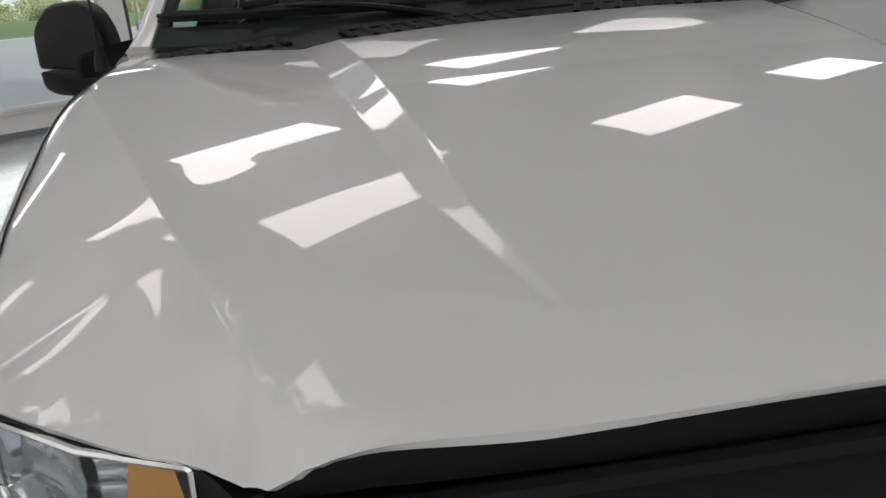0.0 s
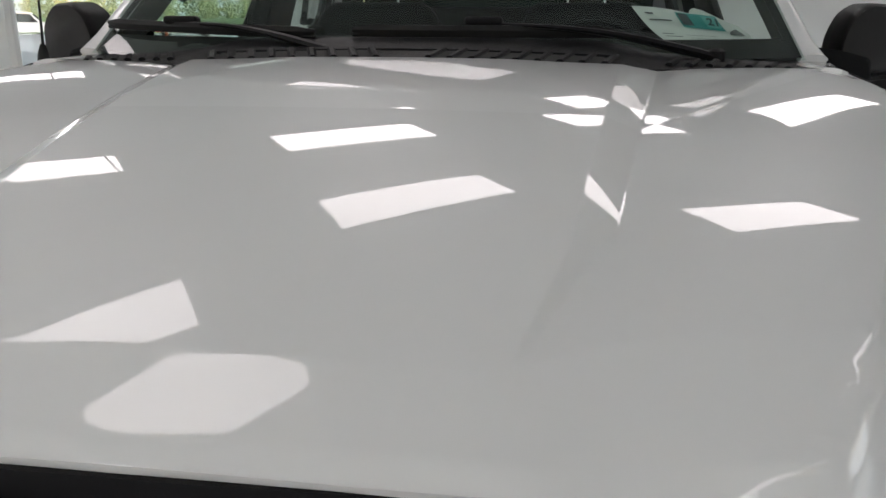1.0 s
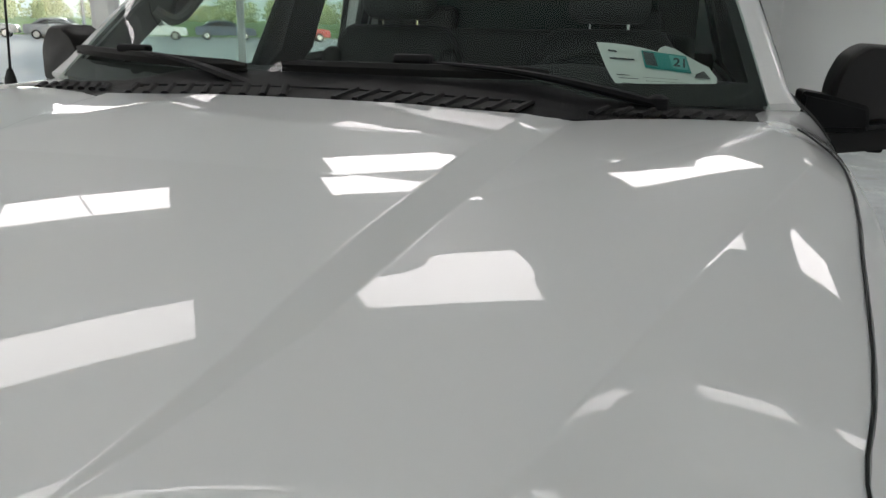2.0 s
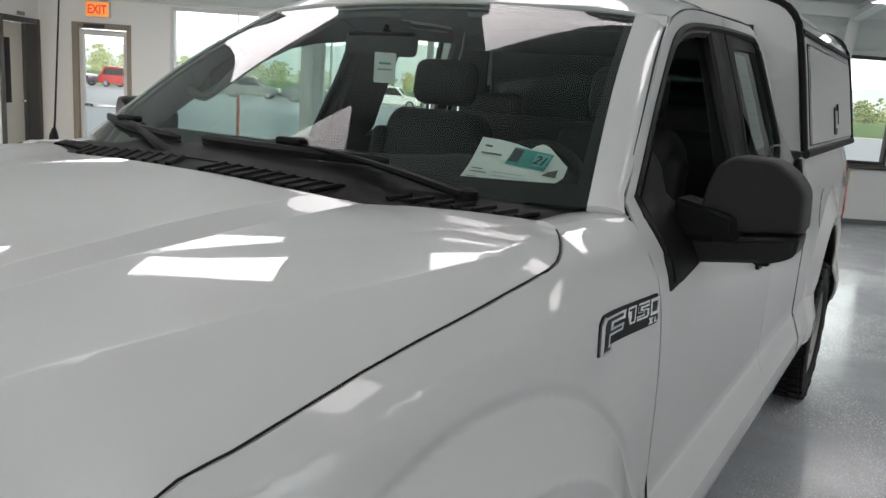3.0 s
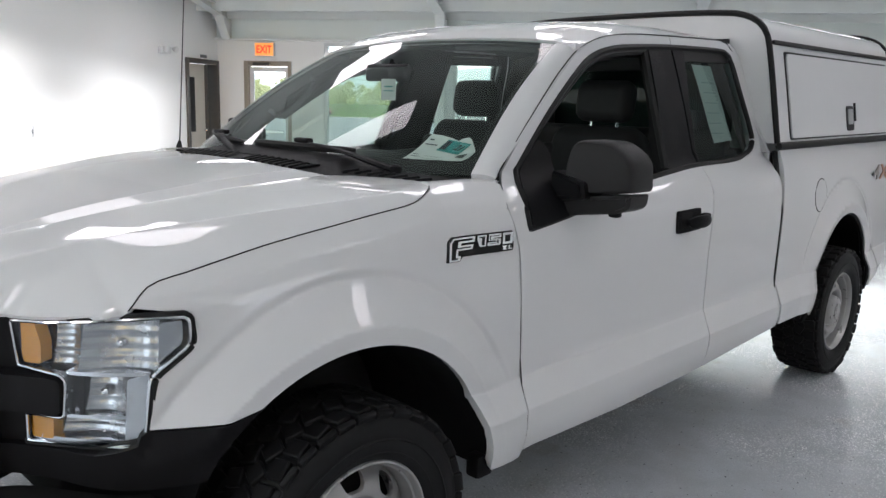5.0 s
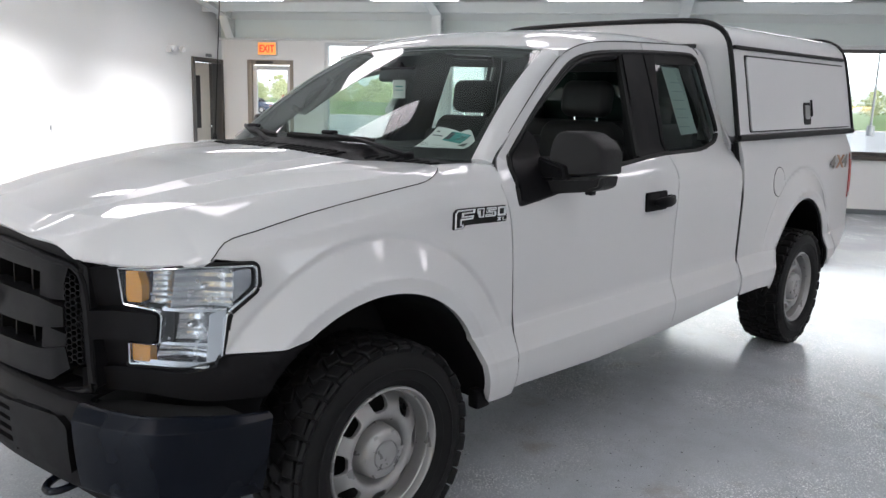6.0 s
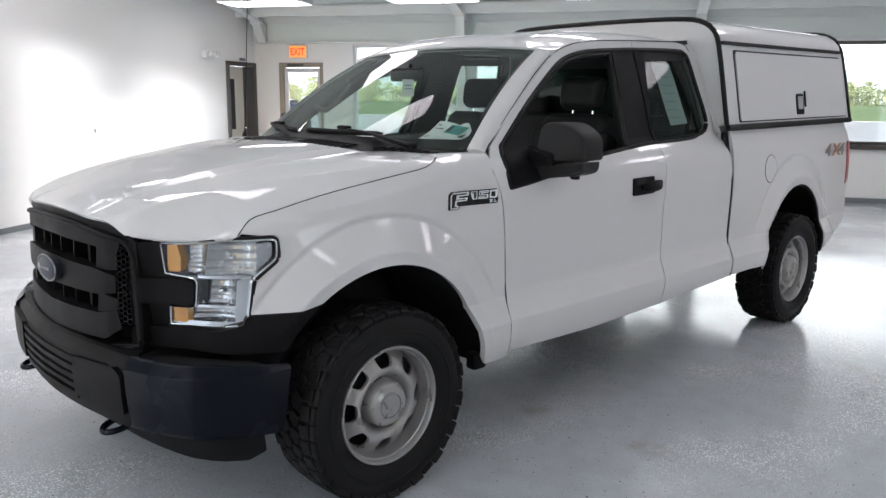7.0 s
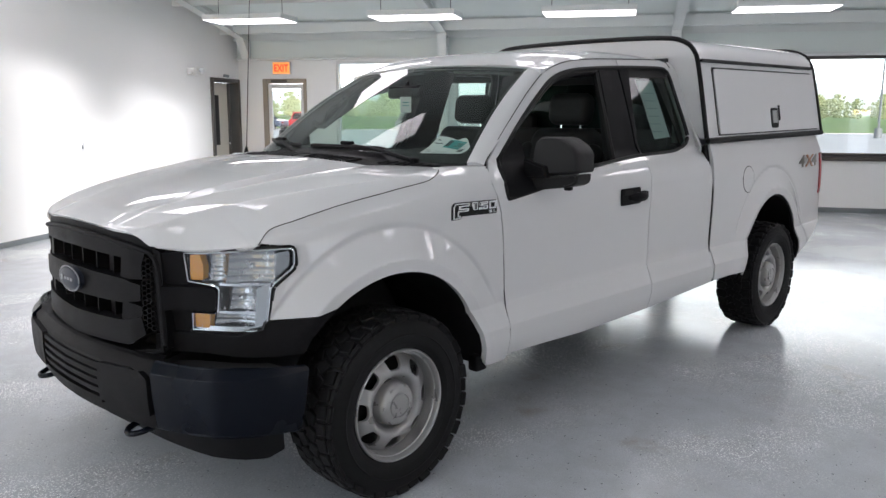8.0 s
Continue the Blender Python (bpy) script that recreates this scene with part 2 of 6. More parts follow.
# ---- the body's surfaces ----
def clamp(t): return 0.0 if t < 0 else 1.0 if t > 1 else t
def smooth(a, b, t):
    t = clamp((t - a) / (b - a)); return t * t * (3 - 2 * t)
def lerp(a, b, t): return a + (b - a) * t
def hw(x, z):
    """Half-width of the body at station x and height z."""
    w = 0.985
    if x < 0.3: w -= 0.26 * (0.3 - x) ** 2
    if x > 3.9: w -= 0.06 * (x - 3.9) ** 2
    w += 0.038 * clamp((0.737 - z) / 0.10) + 0.003 * smooth(0.742, 0.735, z)
    # the fender leans in above the wheel-arch flare
    w -= 0.024 * smooth(0.66, 0.36, x) * smooth(-0.45, -0.05, x) * smooth(0.93, 1.13, z)
    if z < 0.60: w -= 1.9 * (0.60 - z) ** 2
    zr = lerp(1.06, 1.21, clamp((x + 0.55) / 0.9))
    if x > 2.66: zr = 1.25
    zz = min(z, 1.37)
    if zz > 1.0: w -= 0.22 * (zz - 1.0) ** 2
    if zz > zr:
        # the shoulder rolls in; on the fender a fold runs a little below the hood's seam
        fold = smooth(0.36, 0.16, x)
        w -= lerp(3.6, 2.2, fold) * (zz - zr) ** 2 if x < 2.66 else 1.0 * (zz - zr) ** 2
        w -= fold * 0.36 * max(0.0, zz - zr - 0.062)
    if 0.15 < x < 0.70 and zz > 1.285: w -= 10.0 * (zz - 1.285) ** 2 * smooth(0.16, 0.34, x) * smooth(0.64, 0.46, x)
    if z > 1.37: w -= 0.26 * (z - 1.37) + 0.12 * (z - 1.37) ** 2
    for cx, cz, rx, rz in ((0.022, 0.40, 0.475, 0.563), (3.585, 0.42, 0.488, 0.600)):
        e = math.hypot((x - cx) / rx, (z - cz) / rz)
        if e < 1.5:
            # the skin tucks in along an arc, then flares out to the wheel opening with a lip inside it; low down it blends away
            k = smooth(0.68, 0.86, z)
            flare = 0.042 * clamp((1.300 - e) / 0.21) - 0.006 * smooth(1.350, 1.300, e)
            w += lerp(0.45, 1.0, smooth(0.60, 0.80, z)) * (lerp(0.027 * smooth(1.42, 1.20, e), flare, k) - 0.012 * clamp((1.092 - e) / 0.092))
    return w


def table(pairs, x):
    """Smooth interpolation in a short table of (x, value)."""
    if x <= pairs[0][0]:
        return pairs[0][1]
    for i in range(len(pairs) - 1):
        x0, y0 = pairs[i]
        x1, y1 = pairs[i + 1]
        if x <= x1:
            xm, ym = pairs[max(i - 1, 0)]
            xp, yp = pairs[min(i + 2, len(pairs) - 1)]
            m0 = (y1 - ym) / (x1 - xm)
            m1 = (yp - y0) / (xp - x0)
            h = x1 - x0
            t = (x - x0) / h
            return (2 * t ** 3 - 3 * t * t + 1) * y0 + (t ** 3 - 2 * t * t + t) * h * m0 + (3 * t * t - 2 * t ** 3) * y1 + (t ** 3 - t * t) * h * m1
    return pairs[-1][1]


SEAM = [(-0.52, 1.105), (-0.465, 1.160), (-0.38, 1.186), (-0.2, 1.229), (0.0, 1.265), (0.127, 1.286), (0.2, 1.296), (0.26, 1.306), (0.325, 1.326), (0.365, 1.341)]
NOSE = [(0.0, -0.835), (0.25, -0.826), (0.42, -0.800), (0.50, -0.772), (0.57, -0.700), (0.64, -0.660), (0.83, -0.540)]


LIP = [(0.0, 1.162), (0.15, 1.158), (0.30, 1.152), (0.41, 1.146), (0.465, 1.128), (0.50, 1.104), (0.56, 1.092), (0.62, 1.091), (0.70, 1.098), (0.80, 1.109), (0.84, 1.115)]


def seam_z(x):
    return table(SEAM, x)


def seam_y(x):
    return hw(x, seam_z(x))


def nose_x(y):
    return table(NOSE, abs(y))


FACET = 0.43


def bevel_lines(x):
    """Inner and outer edge of the bevel beside the hood's raised middle."""
    return min(0.402 + 0.13 * (x - 0.2), 0.324 + 0.28 * (x + 0.49)), min(0.462 + 0.16 * (x - 0.2), 0.258 + 0.38 * (x + 0.742))


CROSS = [(0.0, -0.742), (0.20, -0.742), (0.25, -0.736), (0.32, -0.695), (0.40, -0.672), (0.47, -0.660), (0.62, -0.620), (0.90, -0.50)]


def hood_top(x, a):
    """The hood behind its cross crease: raised middle, bevel, rolled edge and the kick at the rear."""
    q = 0.2 - x
    z = 1.340 - 0.048 * q - 0.090 * q * q - 0.030 * q ** 3
    xs = min(max(x, -0.52), 0.362)
    ys = seam_y(xs)
    y0 = min(0.785 + 0.38 * x, 0.845, ys - 0.06)
    z += 0.022 * smooth(-0.15, 0.40, x) * smooth(0.25, 0.86, a)
    drop = max(0.0, z - 0.020 * (ys / 0.8) ** 2 - seam_z(xs))
    z -= 0.020 * (a / 0.8) ** 2 + 0.10 * smooth(-0.40, -0.74, x) * min(a, 0.30) ** 2
    if a > y0:
        k = (a - y0) / (ys - y0)
        z -= drop * (0.70 * k + 0.30 * k * k)
    inner, outer = bevel_lines(x)
    # the bevel runs out to a point as the flanks rise to the level of the middle
    level = 0.019 * clamp((-0.35 - x) / 0.39) ** 1.5 - 0.004
    z += lerp(level, 0.015, clamp((outer - a) / max(0.004, outer - inner)))
    return z + 0.035 * max(0.0, min(x + 0.19, ((x + 0.18) * 0.755 - (a - 0.40)) / 1.25))


def hood_z(x, y):
    """Height of the hood: its top, the flat facet ahead of the cross crease and the turned-down nose."""
    a = abs(y)
    xc = table(CROSS, a)
    z = hood_top(max(x, xc), a) + (FACET - 0.05 * smooth(0.2, 0.45, a)) * min(0.0, x - xc)
    xn = nose_x(a)
    d = max(0.0, x - xn)
    reach = lerp(0.022, 0.20, smooth(0.44, 0.64, a)) * lerp(1.0, 0.70, smooth(0.62, 0.84, a))
    if d < reach:
        edge = table(LIP, a)
        rim = z - (x - xn) * 0.20
        z -= max(0.0, rim - edge) * (1 - d / reach) ** 2.0
    return z


def side(s):
    """The body side as a surface over (x, z); s is -1 on the driver's side, 1 on the other."""
    return lambda x, z: (x, s * hw(x, z), z)


truck = empty("pickup_truck")
tagged(truck, "white extended-cab pickup truck with a white bed cap, window down", "pickup truck")

# hood
edge = [(x, seam_y(x)) for x in (-0.505, -0.48, -0.45, -0.40, -0.3, -0.2, -0.1, 0.0, 0.1, 0.2, 0.26, 0.30, 0.335, 0.362)]
front = [(nose_x(0.80 - 0.02 * k), 0.80 - 0.02 * k) for k in range(40)]
back = [(0.385, 0.845), (0.40, 0.80), (0.36, 0.66), (0.292, 0.485), (0.232, 0.432), (0.206, 0.402), (0.206, 0.2)]
half = front[::-1] + edge + back
hood_outline = half + [(0.206, 0.0)] + [(x, -y) for x, y in half[::-1]] + [(nose_x(0), 0.0)]
folds = [((-0.19, -1.0), (-0.19, 1.0)), *[((-0.83 + 0.010 * k, -1.0), (-0.83 + 0.010 * k, 1.0)) for k in range(16)]]
for s in (-1, 1):
    folds += [((0.2, s * 0.402), (-0.4, s * 0.324)), ((-0.40, s * 0.349), (-0.745, s * 0.253)), ((0.2, s * 0.462), (-0.49, s * 0.352)), ((-0.40, s * 0.388), (-0.742, s * 0.258))]
    folds += [((-0.55, s * 0.576), (0.15, s * 0.842)), ((-0.18, s * 0.40), (0.27, s * 0.74))]
hood = sheet("hood", hood_outline, lambda x, y: (x, y, hood_z(x, y)), (0, 0, 1), PAINT, truck, step=0.016, thick=0.010, creases=folds)

ARCH = dict(cx=0.022, cz=0.40, rx=0.475, rz=0.563)
REAR = dict(cx=3.585, cz=0.42, rx=0.488, rz=0.600)


def pane_y(x, z):
    """Half-width of the side glass, which leans in evenly from the belt to the roof."""
    return hw(x, z) if z > 1.5 else hw(x, 1.5) + 0.36 * (1.5 - z)


SILL = [((0, 0.739), (1, 0.739)), ((0, 0.637), (1, 0.637))]      # crease over the rocker
DOOR_FRONT = [(0.640, 0.50), (0.645, 0.80), (0.636, 0.99), (0.622, 1.15), (0.592, 1.27), (0.618, 1.335), (0.680, 1.385)]
DOOR_TOP = [(0.775, 1.465), (0.99, 1.628), (1.10, 1.705), (1.235, 1.783), (1.40, 1.835), (1.60, 1.862), (1.93, 1.880)]
for s in (-1, 1):
    fn = side(s)
    o = (0, s, 0)
    # front fender
    arch = arc(ARCH["cx"], ARCH["cz"], ARCH["rx"], ARCH["rz"], 10, 126)
    top = [(x, seam_z(x) - 0.0025) for x in (-0.505, -0.49, -0.465, -0.43, -0.38, -0.29, -0.2, -0.1, 0.0, 0.1, 0.17, 0.22, 0.26, 0.295, 0.325, 0.35)]
    outline = arch + [(-0.33, 0.838), (-0.482, 0.834), (-0.470, 0.95), (-0.455, 0.97), (-0.388, 1.03), (-0.384, 1.088), (-0.392, 1.099)] + top + \
        [(0.372, 1.345), (0.600, 1.345), (0.612, 1.335)] + [(x - 0.005, z) for x, z in DOOR_FRONT[4::-1]] + [(0.635, 0.475), (0.50, 0.475)]
    sheet("fender", outline, fn, o, PAINT, truck, step=0.008, thick=0.03, creases=SILL)
    # front door, a panel with its window frame
    belt = [(1.93, 1.345), (1.69, 1.331), (1.45, 1.312), (1.30, 1.297), (1.16, 1.272), (1.0, 1.245), (0.72, 1.208), (0.672, 1.212)]
    dlo_front = [(0.678, 1.28), (0.694, 1.335), (0.770, 1.402), (0.97, 1.560), (1.20, 1.712), (1.32, 1.768), (1.45, 1.798), (1.60, 1.815), (1.93, 1.836)]
    outline = spline(DOOR_FRONT + DOOR_TOP, 3) + spline(dlo_front, 3)[::-1] + belt[::-1] + [(1.885, 1.0), (1.880, 0.60), (1.872, 0.49), (1.25, 0.478)]
    door = sheet("front_door", outline, fn, o, PAINT, truck, step=0.05, thick=0.03, creases=SILL)
    # rear door
    gap = 0.006
    dlo_rear = [(1.93 + gap, 1.836), (2.38, 1.850), (2.47, 1.838), (2.505, 1.80), (2.525, 1.65), (2.560, 1.475), (2.545, 1.42), (2.48, 1.380), (2.29, 1.353), (1.93 + gap, 1.345)]
    outline = [(1.872 + gap, 0.49), (1.880 + gap, 0.60), (1.885 + gap, 1.0)] + dlo_rear[::-1] + \
        [(1.93 + gap, 1.880), (2.40, 1.897), (2.50, 1.885), (2.548, 1.84), (2.585, 1.70), (2.625, 1.50), (2.632, 1.36), (2.640, 1.10), (2.622, 0.745), (2.60, 0.53), (2.2, 0.51)]
    sheet("rear_door", outline, fn, o, PAINT, truck, step=0.05, thick=0.03, creases=SILL)
    # bed side
    arch = arc(REAR["cx"], REAR["cz"], REAR["rx"], REAR["rz"], 10, 172)
    outline = [(2.665, 0.535), (2.655, 0.745), (2.672, 1.10), (2.672, 1.395), (4.55, 1.420), (4.595, 1.29), (4.575, 0.97), (4.60, 0.73), (4.10, 0.565)] + arch + [(3.09, 0.535)]
    sheet("bed_side", outline, fn, o, PAINT, truck, step=0.017, thick=0.03, creases=SILL)

# ---- cab top ----


def windshield(k, t):
    """Windshield surface: k from -1 to 1 across, t from 0 at the cowl to 1 at the roof."""
    a = abs(k)
    xb, xt = 0.355 + 0.215 * a ** 2.2, 1.180 + 0.012 * a * a
    zb, zt = 1.362, 1.834 - 0.030 * a * a
    yb, yt = 0.815, 0.655
    bow = lerp(0.014, 0.035, min(1.0, a) ** 5) * math.sin(math.pi * clamp(t))
    return (lerp(xb, xt, t) - bow * 0.35, k * lerp(yb, yt, t), lerp(zb, zt, t) + bow * 0.8)


def glass_sheet(name, outline, fn, out, mat, parent, step=0.06, label=""):
    ob = sheet(name, outline, fn, out, mat, parent, step, 0.0, label)
    ob.visible_shadow = False
    return ob


ws = glass_sheet("windshield", [(-1, -0.02), (1, -0.02), (1, 1), (-1, 1)], windshield, (-1, 0, 1), AUTO_GLASS, truck, 0.08)
# dark band printed round the windshield's edge
for a0, a1, b0, b1 in ((-1, 1, 0.0, 0.075), (-1, 1, 0.972, 1.0), (-1, -0.968, 0.075, 0.972), (0.968, 1, 0.075, 0.972)):
    sheet("frit_band", [(a0, b0), (a1, b0), (a1, b1), (a0, b1)], lambda k, t: tuple(Vector(windshield(k, t)) + Vector((0.004, 0, -0.004))), (-1, 0, 1), DARK, ws, 0.1, 0.0)


def roof_z(x, y):
    a = abs(y)
    z = table([(1.15, 1.815), (1.19, 1.842), (1.26, 1.878), (1.4, 1.915), (1.7, 1.943), (2.1, 1.955), (2.4, 1.951), (2.55, 1.925), (2.62, 1.885)], x)
    edge = min(table([(1.19, 1.800), (1.26, 1.806), (1.40, 1.841), (1.60, 1.868), (1.93, 1.886), (2.40, 1.902), (2.62, 1.85)], x), z)
    z -= 0.018 * (a / 0.55) ** 2
    if a > 0.48:
        k = (a - 0.48) / (hw(x, edge) - 0.48)
        z = lerp(z, edge, clamp(k) ** 2.6)
    return z


pts = []
for x in (1.190, 1.235, 1.30, 1.40, 1.60, 1.93, 2.2, 2.40, 2.50, 2.56):
    pts.append((x, hw(x, table([(1.19, 1.76), (1.235, 1.788), (1.40, 1.841), (1.60, 1.868), (1.93, 1.886), (2.40, 1.903), (2.56, 1.87)], x)) - 0.002))
outline = [(1.183, 0.0), (1.183, 0.35), (1.190, 0.66)] + pts + [(2.615, 0.60), (2.62, 0.0)]
outline = outline + [(x, -y) for x, y in outline[-2:0:-1]]
sheet("roof", outline, lambda x, y: (x, y, roof_z(x, y)), (0, 0, 1), PAINT, truck, 0.04, 0.025)
sheet("headliner", [(1.22, -0.66), (2.55, -0.66), (2.55, 0.66), (1.22, 0.66)], lambda x, y: (x, y, roof_z(x, y) - 0.045), (0, 0, -1), LINER, truck, 0.1, 0.0)
for s in (-1, 1):
    # windshield pillar, between the glass and the door frame
    def pillar(u, t, s=s):
        p = Vector(windshield(s, t))
        q = table([(0.0, 0.0), (0.15, 0.16), (0.5, 0.5), (0.85, 0.84), (1.0, 1.0)], t)
        x, z = lerp(0.612, 1.232, q) + 0.02 * math.sin(math.pi * q), lerp(1.352, 1.786, q) + 0.012 * math.sin(math.pi * q)
        e = Vector((x, s * hw(x, z), z))
        r = p.lerp(e, u)
        r += Vector((-0.35, s * 0.75, 0.5)) * 0.013 * math.sin(math.pi * clamp(u))
        return tuple(r)
    sheet("pillar", [(0, 0), (1, 0), (1, 1), (0, 1)], pillar, (-0.3, s, 0.3), PAINT, truck, 0.06, 0.02)
    # rear corner of the cab
    sheet("cab_corner", [(2.58, 0.53), (2.652, 0.53), (2.657, 1.36), (2.655, 1.48), (2.650, 1.60), (2.642, 1.70), (2.630, 1.78), (2.612, 1.835), (2.585, 1.872), (2.545, 1.893), (2.480, 1.893), (2.520, 1.80), (2.545, 1.66), (2.575, 1.50), (2.58, 1.36)],
          lambda x, z, s=s: (x, s * (hw(x, z) - 0.005), z), (0, s, 0), PAINT, truck, 0.05, 0.05)
    # painted shoulder between the hood's rear corner and the pillar's foot
    def shoulder(x, v, s=s):
        a, b = Vector((x, s * hw(x, 1.345), 1.345)), Vector((x, s * 0.785, 1.346))
        return tuple(a.lerp(b, v) + Vector((0, 0, 0.004 * math.sin(math.pi * clamp(v)))))
    sheet("cowl_corner", [(0.372, 0.0), (0.620, 0.0), (0.620, 0.75), (0.585, 0.95), (0.42, 1.0), (0.378, 0.8)], shoulder, (0, 0, 1), PAINT, truck, 0.03, 0.02)
    part("hood_gap", tube([(x, s * (seam_y(x) - 0.001), seam_z(x) - 0.001) for x in (-0.512, -0.50, -0.485, -0.465, -0.44, -0.41, -0.38, -0.3, -0.2, -0.1, 0.0, 0.1, 0.17, 0.22, 0.26, 0.295, 0.325, 0.35, 0.365)], 0.0017, 6), SEAL, truck)


def cab_back(y, z):
    return (2.655 - 0.055 * clamp((z - 1.35) / 0.5) - 0.02 * abs(y), y, z)


for outline in ([(-0.92, 0.55), (0.92, 0.55), (0.90, 1.38), (-0.90, 1.38)], [(-0.90, 1.38), (-0.55, 1.38), (-0.55, 1.78), (-0.70, 1.78), (-0.84, 1.5)], [(0.55, 1.38), (0.90, 1.38), (0.84, 1.5), (0.70, 1.78), (0.55, 1.78)], [(-0.70, 1.78), (0.70, 1.78), (0.66, 1.90), (-0.66, 1.90)]):
    sheet("cab_back_panel", outline, cab_back, (1, 0, 0), PAINT, truck, 0.2, 0.02)
glass_sheet("rear_window", [(-0.55, 1.38), (0.55, 1.38), (0.55, 1.78), (-0.55, 1.78)], cab_back, (1, 0, 0), PRIVACY, truck, 0.2)

# ---- bed, tailgate and cap ----
part("bed_floor", box((1.9, 1.2, 0.04), (3.62, 0, 0.78)), PAINT, truck)
part("tailgate", box((0.05, 1.62, 0.55), (4.585, 0, 1.12), 0.015), PAINT, truck)
part("rear_bumper", box((0.20, 1.80, 0.20), (4.66, 0, 0.66), 0.03), CHROME, truck)
for s in (-1, 1):
    rows = arc(REAR["cx"], REAR["cz"], REAR["rx"] + 0.012, REAR["rz"] + 0.012, -6, 168, 28)
    bm = bmesh.new()
    a, b = ([bm.verts.new((x, s * y, z)) for x, z in rows] for y in (0.925, 0.62))
    for i in range(len(rows) - 1):
        bm.faces.new((a[i], a[i + 1], b[i + 1], b[i]))
    bm.faces.new(b)
    part("rear_wheel_liner", bm, FABRIC, truck)
for s in (-1, 1):
    tail = sheet("tail_lamp", fillet([(4.535, 1.275), (4.598, 1.285), (4.578, 0.97), (4.528, 0.955)], 0.012), lambda x, z, s=s: (x, s * (hw(x, z) + 0.006), z), (0, s, 0), RED_LENS, truck, 0.03, 0.03)
    sheet("lens_stripe", [(4.553, 1.23), (4.572, 1.235), (4.562, 1.0), (4.546, 0.995)], lambda x, z, s=s: (x, s * (hw(x, z) + 0.009), z), (0, s, 0), material("pale_red_lens", (0.7, 0.25, 0.25), 0.15, coat=0.8), tail, 0.03, 0.004)

cap = empty("bed_cap", truck)
cap["label"] = "white fibreglass bed cap with a side door and black trim"


def cap_section(a):
    """Half section of the cap: a from 0 at the ridge to 1 at the bed rail."""
    pts = [(0.0, 0.0, 2.062), (0.30, 0.38, 2.058), (0.52, 0.66, 2.045), (0.60, 0.755, 2.020), (0.66, 0.815, 1.975), (0.72, 0.850, 1.90), (1.0, 0.935, 1.425)]
    return table([(p[0], p[1]) for p in pts], a), table([(p[0], p[2]) for p in pts], a)


def cap_skin(x, b):
    y, z = cap_section(abs(b))
    lean = 0.03 * (z - 1.42) / 0.6
    xx = x - (0.06 * (z - 1.42) / 0.6 if x > 4.3 else lean * 0.5 if x < 2.8 else 0)
    return (xx, math.copysign(y, b) if b else 0.0, z + 0.012 * (x - 2.6))


sheet("shell", [(2.63, -1), (4.56, -1), (4.56, 1), (2.63, 1)], cap_skin, (0, 0, 1), PAINT, cap, 0.045, 0.02)


def cap_end(x0):
    line = [Vector(cap_skin(x0, -1 + 2 * i / 60)) for i in range(61)]
    return line


for x0, nx in ((2.632, -1), (4.556, 1)):
    line = cap_end(x0)
    bm = bmesh.new()
    vs = [bm.verts.new(p) for p in line]
    bm.faces.new(vs)
    bmesh.ops.recalc_face_normals(bm, faces=bm.faces)
    part("end_wall", bm, PAINT, cap, smooth_shade=False)
    if nx < 0:
        pane = part("front_window", box((0.006, 1.22, 0.46), (2.618, 0, 1.685), 0.002), SMOKED, cap, "dark front window of the cap")
        part("window_seal", box((0.012, 1.26, 0.030), (2.616, 0, 1.452), 0.004), SEAL, pane)
    part("edge_trim", tube([p + Vector((nx * 0.004, 0, 0)) for p in line], 0.015, 8), SEAL, cap, "black rubber edge trim")
for s in (-1, 1):
    # dark gasket on the bed rail and drip rail over the door
    part("rail_gasket", tube([(lerp(2.63, 4.56, i / 8), s * 0.942, 1.412 + 0.024 * i / 8) for i in range(9)], 0.016, 8, 1.2), SEAL, cap)
    def flat(off, s=s):
        def f(x, b):
            p = Vector(cap_skin(x, s * b))
            q = Vector(cap_skin(x, s * (b + 0.01)))
            n = (q - p).cross(Vector((1, 0, 0))).normalized()
            if n.y * s < 0:
                n = -n
            return tuple(p + n * off)
        return f
    side_door = sheet("side_door", fillet([(2.80, 0.748), (4.47, 0.748), (4.49, 0.988), (2.80, 0.988)], 0.012), flat(0.010), (0, s, 0), PAINT, cap, 0.06, 0.012)
    sheet("door_seal", fillet([(2.788, 0.741), (4.480, 0.741), (4.498, 0.992), (2.788, 0.992)], 0.016), flat(0.003), (0, s, 0), SEAL, cap, 0.06, 0.004)
    sheet("drip_rail", [(2.66, 0.713), (4.50, 0.713), (4.50, 0.724), (2.66, 0.724)], flat(0.014), (0, s, 0), SEAL, cap, 0.06, 0.014)
    latch = sheet("latch", fillet([(3.60, 0.895), (3.72, 0.895), (3.72, 0.975), (3.60, 0.975)], 0.02), flat(0.014), (0, s, 0), SEAL, side_door, 0.04, 0.006)
    sheet("latch_plate", fillet([(3.622, 0.905), (3.698, 0.905), (3.698, 0.955), (3.622, 0.955)], 0.01), flat(0.018), (0, s, 0), STEEL, side_door, 0.03, 0.005)
    sheet("handle_bar", [(3.735, 0.885), (3.75, 0.885), (3.75, 0.945), (3.735, 0.945)], flat(0.018), (0, s, 0), SEAL, side_door, 0.03, 0.012)

